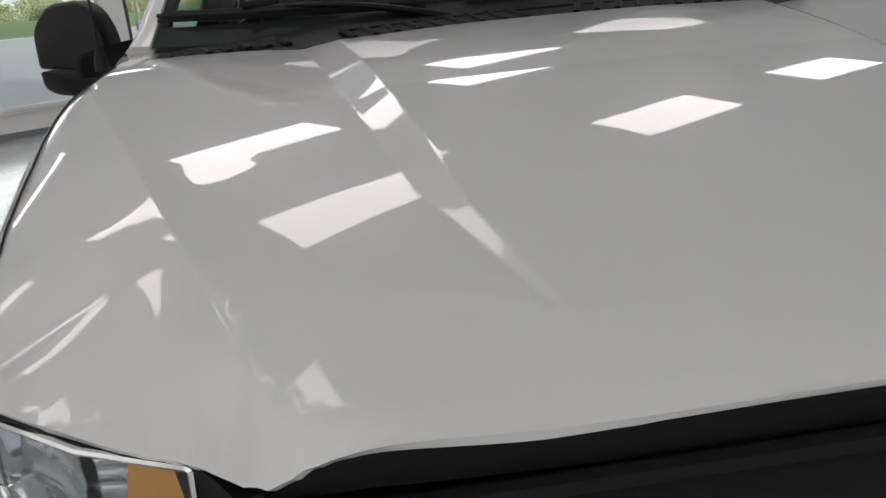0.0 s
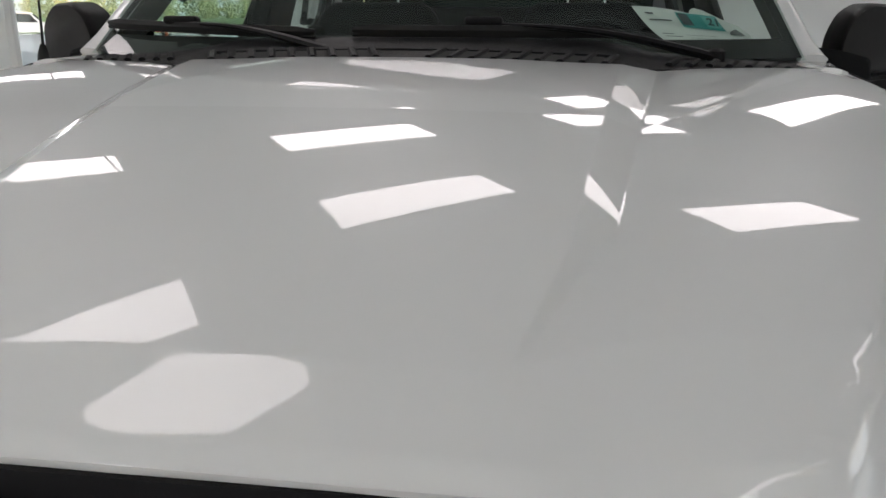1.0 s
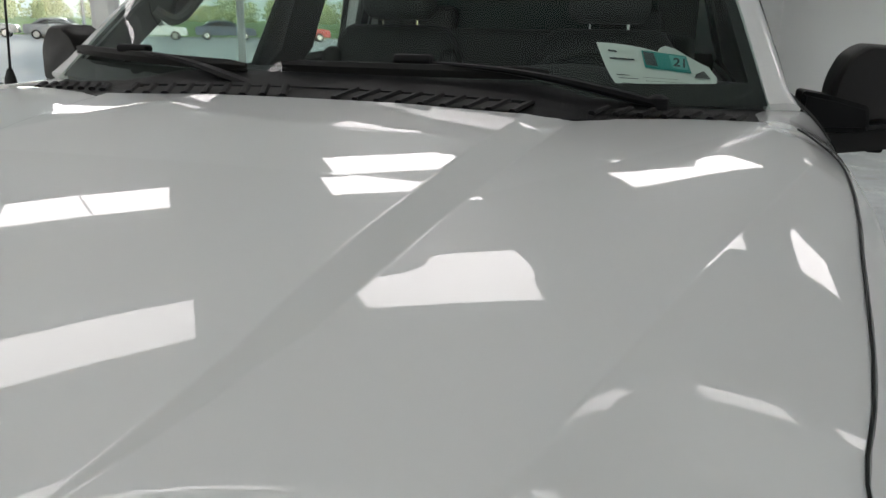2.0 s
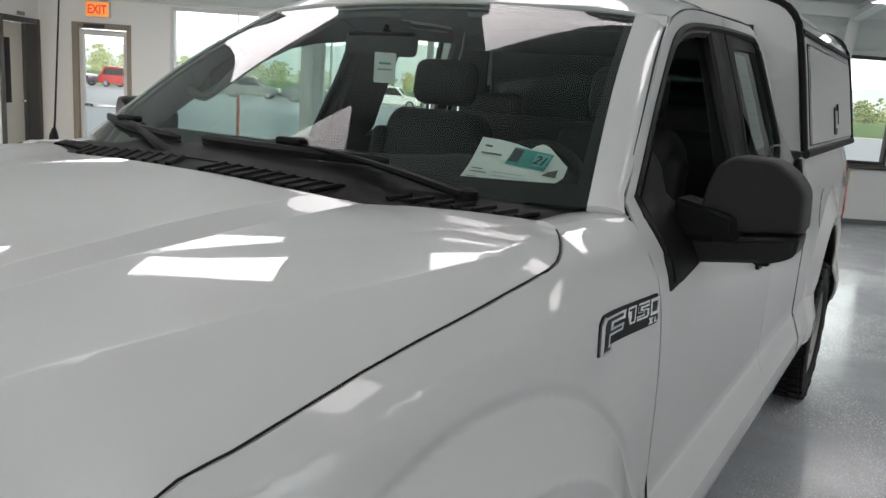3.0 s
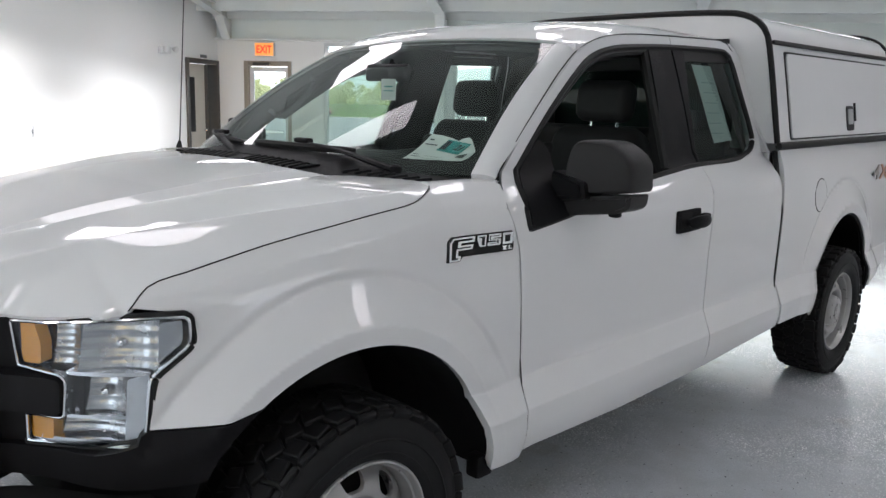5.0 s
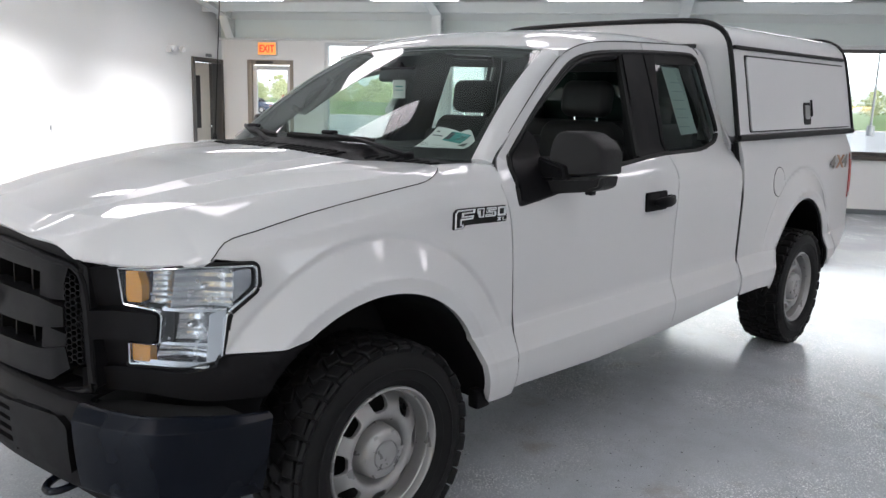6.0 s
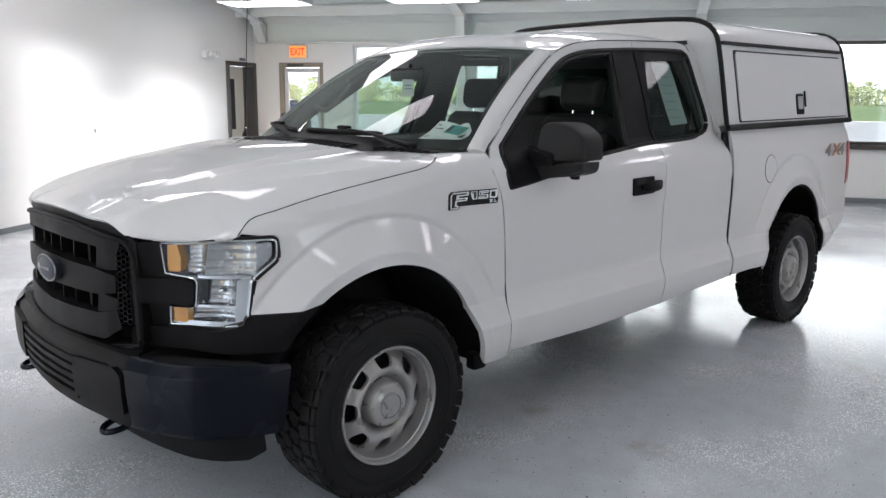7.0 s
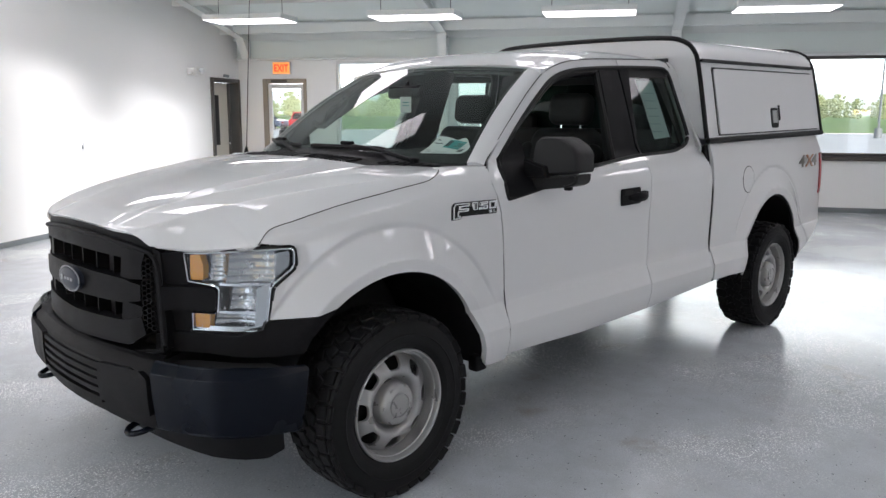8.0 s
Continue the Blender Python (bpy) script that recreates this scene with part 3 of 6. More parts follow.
# ---- wheels ----
TYRE = [(0.232, -0.100), (0.250, -0.120), (0.285, -0.131), (0.320, -0.131), (0.346, -0.126), (0.366, -0.117), (0.379, -0.100), (0.3835, -0.05), (0.3845, 0.0), (0.3835, 0.05), (0.379, 0.100), (0.366, 0.117), (0.346, 0.126), (0.320, 0.131), (0.285, 0.131), (0.250, 0.120), (0.232, 0.100)]


def lug(w, l, h):
    return box((w, l, h), (0, 0, 0), 0.004, 1)


def tread_blocks():
    """Chunky all-terrain tread: staggered centre blocks and shoulder lugs that wrap over the edge."""
    out = []
    n = 36
    for k in range(n):
        a = 2 * math.pi * k / n
        for j, (y, w, l, tw) in enumerate(((-0.084, 0.056, 0.055, 10), (-0.028, 0.056, 0.052, -24), (0.028, 0.056, 0.052, 24), (0.084, 0.056, 0.055, -10))):
            st = (0.5 if j % 2 else 0) * 2 * math.pi / n
            ww = w * (1.0 if (k + j) % 2 else 0.90)
            m = Matrix.Rotation(-(a + st), 4, "Y") @ Matrix.Translation((0.3815 if abs(y) > 0.05 else 0.3845, y, 0)) @ Matrix.Rotation(radians(tw), 4, "X")
            out.append(moved(lug(0.022, l, ww), m))
        for sgn in (-1, 1):
            m = Matrix.Rotation(-(a + (0.5 if sgn > 0 else 0) * 2 * math.pi / n), 4, "Y") @ Matrix.Translation((0.3640, sgn * 0.1130, 0)) @ Matrix.Rotation(radians(sgn * 34), 4, "Z")
            out.append(moved(lug(0.052 if k % 2 else 0.042, 0.018, 0.0615 if k % 2 else 0.058), m))
    return join(*out)


def disc_y(r):
    """Depth of the steel wheel's face at radius r; the outside is -y."""
    return table([(0.0, -0.036), (0.088, -0.036), (0.102, -0.042), (0.113, -0.066), (0.124, -0.082), (0.140, -0.087), (0.160, -0.081), (0.185, -0.063), (0.202, -0.046), (0.213, -0.040)], r)


def wheel_disc():
    """Pressed face with eight rounded windows."""
    out = bmesh.new()
    w = math.pi / 8
    r0 = 0.173
    notch = [(w - (0.212 + 0.012 * math.sin(radians(t))) * abs(math.cos(radians(t))) ** 0.55, r0 + 0.0285 * math.copysign(abs(math.sin(radians(t))) ** 0.75, t)) for t in range(-90, 91, 15)]
    outline = [(-w, 0.080), (w, 0.080)] + notch + [(w, 0.213), (-w, 0.213)] + [(-a, r) for a, r in notch[::-1]]
    for k in range(8):
        c = (k + 0.5) * 2 * w
        ob = sheet("tmp", outline, lambda a, r: (r * math.cos(a + c), disc_y(r), r * math.sin(a + c)), (0, -1, 0), STEEL, None, 0.011, 0.0)
        out.from_mesh(ob.data)
        d = ob.data
        bpy.data.objects.remove(ob)
        bpy.data.meshes.remove(d)
    bmesh.ops.remove_doubles(out, verts=out.verts[:], dist=0.0004)
    rim = [e for e in out.edges if e.is_boundary]
    ring = bmesh.ops.extrude_edge_only(out, edges=rim)["geom"]
    for v in ring:
        if isinstance(v, bmesh.types.BMVert):
            v.co.y += 0.016
    bmesh.ops.recalc_face_normals(out, faces=out.faces[:])
    return out


def wheel(m):
    w = empty("wheel", truck, m)
    tyre = part("tyre", lathe(TYRE, 72), RUBBER, w)
    part("tread", tread_blocks(), RUBBER, tyre)
    ring = [[(0.300, -0.1335), (0.304, -0.136), (0.308, -0.1335)], [(0.262, -0.122), (0.266, -0.126), (0.270, -0.125)]]
    for r in ring:
        part("sidewall_ring", lathe(r, 72), RUBBER, tyre)
    rim = [(0.241, -0.106), (0.240, -0.112), (0.237, -0.116), (0.232, -0.117), (0.228, -0.112), (0.226, -0.098), (0.224, -0.092), (0.219, -0.090), (0.217, -0.084), (0.216, -0.062), (0.214, -0.045), (0.208, -0.030), (0.190, 0.02), (0.200, 0.09), (0.238, 0.104)]
    part("rim", lathe(rim, 72), STEEL, w)
    part("wheel_face", wheel_disc(), STEEL, w)
    cap_profile = [(0.0, -0.112), (0.046, -0.112), (0.0475, -0.1095), (0.049, -0.1145), (0.0515, -0.1145), (0.053, -0.1095), (0.072, -0.1065), (0.084, -0.100), (0.0905, -0.090), (0.094, -0.075), (0.096, -0.035)]
    hub = part("hub_cap", lathe(cap_profile, 48), STEEL, w)
    for k in range(6):
        a = 2 * math.pi * k / 6
        part("nut_dimple", box((0.018, 0.008, 0.016), (0.078 * math.cos(a), -0.1015, 0.078 * math.sin(a)), 0.003), STEEL, hub)
    part("brake_drum", lathe([(0.0, 0.0), (0.200, 0.0), (0.200, 0.05), (0.05, 0.09)], 32), DARK, w)
    return w


SCALE = Matrix.Diagonal((0.97, 1.0, 0.97, 1.0))
first = wheel(pose(0.004, -0.875, 0.4195) @ SCALE)
for x, y, rz in ((3.664, -0.875, 0), (0.004, 0.875, 180), (3.664, 0.875, 180)):
    c = copy_thing(first, pose(x, y, 0.4205, 0, 37, rz))
# wheel wells and underbody
for cx, a in ((0.0, ARCH), (3.6, REAR)):
    for s in (-1, 1):
        def well(t, k, a=a, s=s):
            """Liner over the wheel, from the inner wall (k = 0) out to the body's skin (k = 1)."""
            x, z = a["cx"] + (a["rx"] + 0.012) * math.cos(t), a["cz"] + (a["rz"] + 0.006) * math.sin(t)
            return (x, s * lerp(0.45, hw(x, z) - 0.016, k), z)
        sheet("wheel_well", [(0.12, 0.0), (2.95, 0.0), (2.95, 1.0), (0.12, 1.0)], well, (0, 0, -1), PLASTIC, truck, 0.1, 0.0)
        part("well_wall", prism(arc(a["cx"], a["cz"], a["rx"] + 0.01, a["rz"] + 0.005, 0, 180), 0.02), DARK, truck, m=pose(0, s * 0.46 - 0.01, 0))
part("chassis", box((4.9, 0.86, 0.16), (1.9, 0, 0.56), 0.02), DARK, truck)
part("floor_pan", box((2.0, 1.80, 0.05), (1.62, 0, 0.52), 0.01), DARK, truck)
part("axle", tube([(0, -0.8, 0.40), (0, 0.8, 0.40)], 0.05, 12), DARK, truck)
part("axle", tube([(3.683, -0.8, 0.40), (3.683, 0.8, 0.40)], 0.06, 12), DARK, truck)

# ---- front end ----
def path_point(points, a):
    """Point and outward normal at arc length a along a plan line of (x, y); before and past its ends it runs straight on."""
    for i in range(len(points) - 1):
        p, q = Vector(points[i]), Vector(points[i + 1])
        n = (q - p).length
        if a <= n or i == len(points) - 2:
            return p + (q - p) * (a / n)
        a -= n


def rounded_plan(points, n=6):
    """Smooths a plan line by a spline through its points."""
    out = []
    for i in range(len(points) - 1):
        p0, p1, p2, p3 = (Vector(points[min(max(j, 0), len(points) - 1)]) for j in (i - 1, i, i + 1, i + 2))
        for k in range(n):
            t = k / n
            out.append(tuple(0.5 * (2 * p1 + (p2 - p0) * t + (2 * p0 - 5 * p1 + 4 * p2 - p3) * t * t + (3 * p1 - p0 - 3 * p2 + p3) * t ** 3)))
    return out + [points[-1]]


def plan_surface(points, s, off=0.0, tuck=0.0, z0=0.0, lean=0.0):
    """A wall over a plan line, as a surface of arc length and height; off sets it proud, tuck pulls it in below z0."""
    def f(a, z):
        p, q = path_point(points, a - 0.004), path_point(points, a + 0.004)
        d = (q - p).normalized()
        n = Vector((-d.y, d.x))
        m = path_point(points, a) + n * off
        k = max(0.0, z0 - z)
        return (m.x + lean * k, s * (m.y - tuck * k), z)
    return f


def ribbon(outline, fn, r, mat, name, parent, flat=1.0, closed=True):
    pts = [fn(a, b) for a, b in outline]
    if closed:
        pts = pts + pts[:2]
    return part(name, tube(pts, r, 6, flat, not closed), mat, parent)


LAMP_PLAN = rounded_plan([(-0.668, 0.572), (-0.625, 0.68), (-0.565, 0.765), (-0.500, 0.822), (-0.440, 0.848), (-0.380, 0.860)])
LAMP_C = [(0.0, 1.074), (0.11, 1.083, 0.0), (0.21, 1.092, 0.0), (0.412, 1.097, 0.02), (0.418, 1.03, 0.02), (0.335, 0.962, 0.02), (0.325, 0.790, 0.03), (0.048, 0.788, 0.008), (0.045, 0.856, 0.006), (0.150, 0.860, 0.012), (0.155, 0.962, 0.028), (0.022, 0.970, 0.008)]


def headlamp(s):
    kw = dict(tuck=0.12, z0=1.08)
    lens = plan_surface(LAMP_PLAN, s, 0.012, **kw)
    trim = plan_surface(LAMP_PLAN, s, 0.006, **kw)
    deep = lambda off: plan_surface(LAMP_PLAN, s, off, **kw)
    o = (-1, s * 0.6, 0)
    C = fillet(LAMP_C, 0.006)
    h = sheet("headlamp", C, deep(-0.055), o, SILVER, truck, 0.03, 0.0, "clear C-shaped headlamp with amber markers and chrome trim")
    # walls from the lens back to the bowl
    bm = bmesh.new()
    a = [bm.verts.new(deep(-0.055)(*p)) for p in C]
    b = [bm.verts.new(trim(*p)) for p in C]
    for i in range(len(C)):
        j = (i + 1) % len(C)
        bm.faces.new((a[i], a[j], b[j], b[i]))
    part("housing_wall", bm, SILVER, h)
    g = glass_sheet("lens", C, lens, o, LENS, h, 0.04)
    ribbon(C, lens, 0.0038, CHROME, "chrome_edge", h)
    outer = fillet([(0.0, 1.080), (0.21, 1.098, 0.0), (0.416, 1.103, 0.02), (0.428, 1.025, 0.02), (0.345, 0.958, 0.02), (0.335, 0.778, 0.03), (0.040, 0.779, 0.008)], 0.01)
    ribbon(outer, trim, 0.008, SEAL, "gasket", h, closed=False)
    # amber markers
    for pts in ([(0.008, 1.068), (0.066, 1.075), (0.084, 1.03), (0.084, 0.980), (0.030, 0.977)], [(0.050, 0.852), (0.116, 0.853), (0.116, 0.800), (0.052, 0.796)]):
        sheet("amber_marker", fillet(pts, 0.008), deep(0.004), o, AMBER, h, 0.02, 0.03)
    # chrome shelves between the bowls, a broad chrome flank and foot
    for z0, a0, a1 in ((0.966, 0.150, 0.335), (0.862, 0.150, 0.325)):
        sheet("shelf", [(a0, z0 - 0.004), (a1, z0 - 0.004), (a1, z0 + 0.005), (a0, z0 + 0.005)], deep(0.002), o, CHROME, h, 0.03, 0.05)
    sheet("flank", fillet([(0.288, 0.958), (0.334, 0.966), (0.323, 0.793), (0.284, 0.793)], 0.008), deep(0.006), o, CHROME, h, 0.015, 0.03)
    sheet("foot", [(0.05, 0.790), (0.285, 0.790), (0.285, 0.808), (0.05, 0.808)], deep(0.004), o, CHROME, h, 0.03, 0.02)
    sheet("wing", fillet([(0.352, 0.985), (0.405, 1.032), (0.402, 1.085), (0.352, 1.082)], 0.008), deep(-0.004), o, SILVER, h, 0.02, 0.02)
    # curved reflector bowls, each with a few level flutes
    for a0, a1, z0, z1, n, dep in ((0.086, 0.170, 0.974, 1.078, 6, 0.022), (0.170, 0.354, 0.970, 1.086, 4, 0.040), (0.162, 0.286, 0.870, 0.958, 3, 0.040), (0.122, 0.282, 0.811, 0.856, 3, 0.032)):
        def bowl(a, z):
            u, v = (a - a0) / (a1 - a0), (z - z0) / (z1 - z0)
            f = (v * n) % 1.0 if 0.001 < v < 0.999 else 0.0
            return deep(-0.052 + dep * (0.6 * (2 * u - 1) ** 2 + 0.5 * (1 - v) ** 2) - 0.003 * math.sin(math.pi * f))(a, z)
        sheet("reflector", [(a0, z0), (a1, z0), (a1, z1), (a0, z1)], bowl, o, SILVER, h, 0.008, 0.0)
    for a, z, r in ((0.262, 1.030, 0.010), (0.224, 0.912, 0.010)):
        c = Vector(deep(-0.045)(a, z))
        part("bulb", tube([c, c + Vector((-0.010, s * 0.006, 0)), c + Vector((-0.014, s * 0.008, 0))], [r, r * 0.9, r * 0.4], 16), CHROME, h)
    return h


SURROUND = rounded_plan([(-0.775, 0.530), (-0.740, 0.552), (-0.690, 0.590), (-0.640, 0.665), (-0.575, 0.760), (-0.510, 0.818), (-0.455, 0.846)])
SURROUND_END = sum((Vector(q) - Vector(p)).length for p, q in zip(SURROUND, SURROUND[1:]))
for s in (-1, 1):
    headlamp(s)
    o = (-1, s * 0.6, 0)
    sf = lambda off: plan_surface(SURROUND, s, off, 0.12, 1.08)
    sur = sheet("lamp_surround", [(0.0, 1.076), (0.13, 1.080), (0.155, 0.965), (0.28, 0.965), (0.28, 0.86), (0.175, 0.857), (0.178, 0.784), (0.46, 0.784), (0.445, 0.70), (0.02, 0.70)], sf(-0.018), o, PLASTIC, truck, 0.035, 0.03)
    sheet("lamp_bar", fillet([(0.03, 0.868), (0.245, 0.868, 0.02), (0.248, 0.955, 0.02), (0.03, 0.957)], 0.004), sf(0.020), o, PLASTIC, sur, 0.03, 0.05)
    # smooth panel below the lamp that runs on, in one piece, to the wheel opening
    def below(a, z, s=s):
        p = Vector(plan_surface(SURROUND, s, 0.002, 0.12, 1.08)(a, z))
        return tuple(p.lerp(Vector((p.x, s * hw(p.x, max(z, 0.745)), z)), smooth(0.20, 0.40, a)))
    along = lambda x: SURROUND_END + (x + 0.455) / 0.89
    opening = [(along(x), z) for x, z in arc(ARCH["cx"], ARCH["cz"], ARCH["rx"], ARCH["rz"], 126, 147, 8)]
    sheet("lower_panel", [(0.012, 0.702), (0.25, 0.700), (along(-0.39), 0.700)] + opening[::-1] + [(along(-0.33), 0.833), (along(-0.485), 0.829), (along(-0.500), 0.822), (0.40, 0.800), (0.30, 0.778), (0.012, 0.776)], below, o, PLASTIC, sur, 0.02, 0.03)

grille = empty("grille", truck)
grille["label"] = "black moulded plastic grille with three bars and mesh sides"


def gx(y, z, off=0.0):
    return (-0.842 + 0.27 * y * y + 0.25 * max(0.0, abs(y) - 0.42) - 0.03 * (1.0 - z) - off, y, z)


def face(off):
    return lambda y, z: gx(y, z, off)


def top_z(y):
    return 1.154 - 0.11 * y * y - 0.25 * max(0.0, abs(y) - 0.42)


sheet("backing", [(-0.53, 0.70), (0.53, 0.70), (0.52, 1.06), (0.3, 1.12), (-0.3, 1.12), (-0.52, 1.06)], face(-0.10), (-1, 0, 0), DARK, grille, 0.1, 0.0)
ys = [-0.50, -0.42, -0.30, -0.15, 0.0, 0.15, 0.30, 0.42, 0.50]
sheet("top_rail", [(y, top_z(y)) for y in ys] + [(y, top_z(y) - 0.028) for y in ys[::-1]], face(0.000), (-1, 0, 0), PLASTIC, grille, 0.04, 0.06)
sheet("bar", fillet([(-0.475, top_z(0.47) - 0.034)] + [(y, top_z(y) - 0.034, 0) for y in ys[1:-1]] + [(0.475, top_z(0.47) - 0.034), (0.455, 1.02), (0.36, 1.050, 0.02), (0, 1.060, 0), (-0.36, 1.050, 0.02), (-0.455, 1.02)], 0.006), face(0.012), (-1, 0, 0), PLASTIC, grille, 0.035, 0.06)
sheet("bar", fillet([(-0.455, 0.955), (-0.36, 0.972, 0.02), (0, 0.978, 0), (0.36, 0.972, 0.02), (0.455, 0.955), (0.455, 0.895), (0.36, 0.880, 0.02), (0, 0.872, 0), (-0.36, 0.880, 0.02), (-0.455, 0.895)], 0.006), face(0.016), (-1, 0, 0), PLASTIC, grille, 0.035, 0.06)
sheet("bar", fillet([(-0.455, 0.835), (-0.36, 0.812, 0.02), (0, 0.800, 0), (0.36, 0.812, 0.02), (0.455, 0.835), (0.470, 0.770), (0.40, 0.722, 0.02), (0, 0.706, 0), (-0.40, 0.722, 0.02), (-0.470, 0.770)], 0.006), face(0.014), (-1, 0, 0), PLASTIC, grille, 0.035, 0.06)
for z0, z1 in ((0.965, 1.06), (0.80, 0.885)):
    for s in (-1, 1):
        sheet("end_block", fillet([(s * 0.335, z0), (s * 0.445, z0 + 0.008), (s * 0.445, z1 - 0.015), (s * 0.345, z1)], 0.004), face(0.002), (-1, 0, 0), PLASTIC, grille, 0.04, 0.06)
    for k in range(5):
        y = -0.25 + 0.125 * k
        sheet("slat", [(y - 0.0035, z0 - 0.01), (y + 0.0035, z0 - 0.01), (y + 0.0035, z1 + 0.01), (y - 0.0035, z1 + 0.01)], face(-0.022), (-1, 0, 0), PLASTIC, grille, 0.05, 0.05)
for s in (-1, 1):
    # honeycomb strip beside the bars
    hexes = []
    for i in range(3):
        for j in range(15):
            y, z = s * (0.462 + 0.0165 * i), 0.795 + 0.0185 * j + (0.009 if i % 2 else 0)
            if z > 1.075 - 0.02 * i:
                continue
            pts = [gx(y + 0.0105 * math.cos(math.pi * k / 3), z + 0.0105 * math.sin(math.pi * k / 3), 0.006) for k in range(6)]
            hexes.append(tube(pts + pts[:2], 0.0026, 5, 1.0, False))
    part("honeycomb", join(*hexes), PLASTIC, grille)
    sheet("side_frame", fillet([(s * 0.505, 1.095), (s * 0.532, 1.080), (s * 0.552, 0.72), (s * 0.525, 0.715)], 0.006), face(0.012), (-1, 0, 0), PLASTIC, grille, 0.04, 0.08)
sheet("bottom_rail", fillet([(-0.54, 0.722)] + [(y, 0.700, 0) for y in (-0.40, -0.2, 0, 0.2, 0.40)] + [(0.54, 0.722), (0.53, 0.675)] + [(y, 0.672, 0) for y in (0.40, 0.2, 0, -0.2, -0.40)] + [(-0.53, 0.675)], 0.004), face(0.004), (-1, 0, 0), PLASTIC, grille, 0.04, 0.10)
loop = [(-0.505, 1.062), (-0.42, 1.092), (-0.2, 1.116), (0, 1.122), (0.2, 1.116), (0.42, 1.092), (0.505, 1.062), (0.528, 0.95), (0.535, 0.80), (0.53, 0.715), (0.40, 0.690), (0.2, 0.682), (0, 0.680), (-0.2, 0.682), (-0.40, 0.690), (-0.53, 0.715), (-0.535, 0.80), (-0.528, 0.95)]
part("grille_frame", tube([gx(y, z, 0.010) for y, z in spline(loop, 3, True)] + [gx(*loop[0], 0.010)], 0.011, 8, 1.0, False), PLASTIC, grille)
# plain oval badge
EMBLEM = material("dark_blue_grey_emblem", (0.030, 0.036, 0.052), 0.4, spec=0.2, vary=0.2, scale=40)
EMBLEM_RIM = material("dulled_silver", (0.26, 0.265, 0.28), 0.38, metal=0.6, vary=0.2, scale=40)
badge_at = gx(0, 0.925, 0.030)
em = part("emblem", moved(lathe([(0.0, -0.012), (0.7, -0.011), (0.93, -0.006), (1.0, 0.0), (1.0, 0.02)], 40), Matrix.Diagonal((0.098, 1, 0.047, 1))), EMBLEM, grille, "oval grey emblem with a bright rim", m=Matrix.Translation(badge_at) @ Matrix.Rotation(radians(-90), 4, "Z"))
ring = [(0.100 * math.cos(2 * math.pi * k / 40), -0.005, 0.049 * math.sin(2 * math.pi * k / 40)) for k in range(42)]
part("rim", tube(ring, 0.0032, 6, 1.0, False), EMBLEM_RIM, em)
for k, (x, w) in enumerate(((-0.052, 0.026), (-0.018, 0.018), (0.010, 0.018), (0.040, 0.020))):
    part("script_bar", box((w, 0.003, 0.020 if k == 0 else 0.012), (x, -0.013, 0.0), 0.001), EMBLEM_RIM, em)

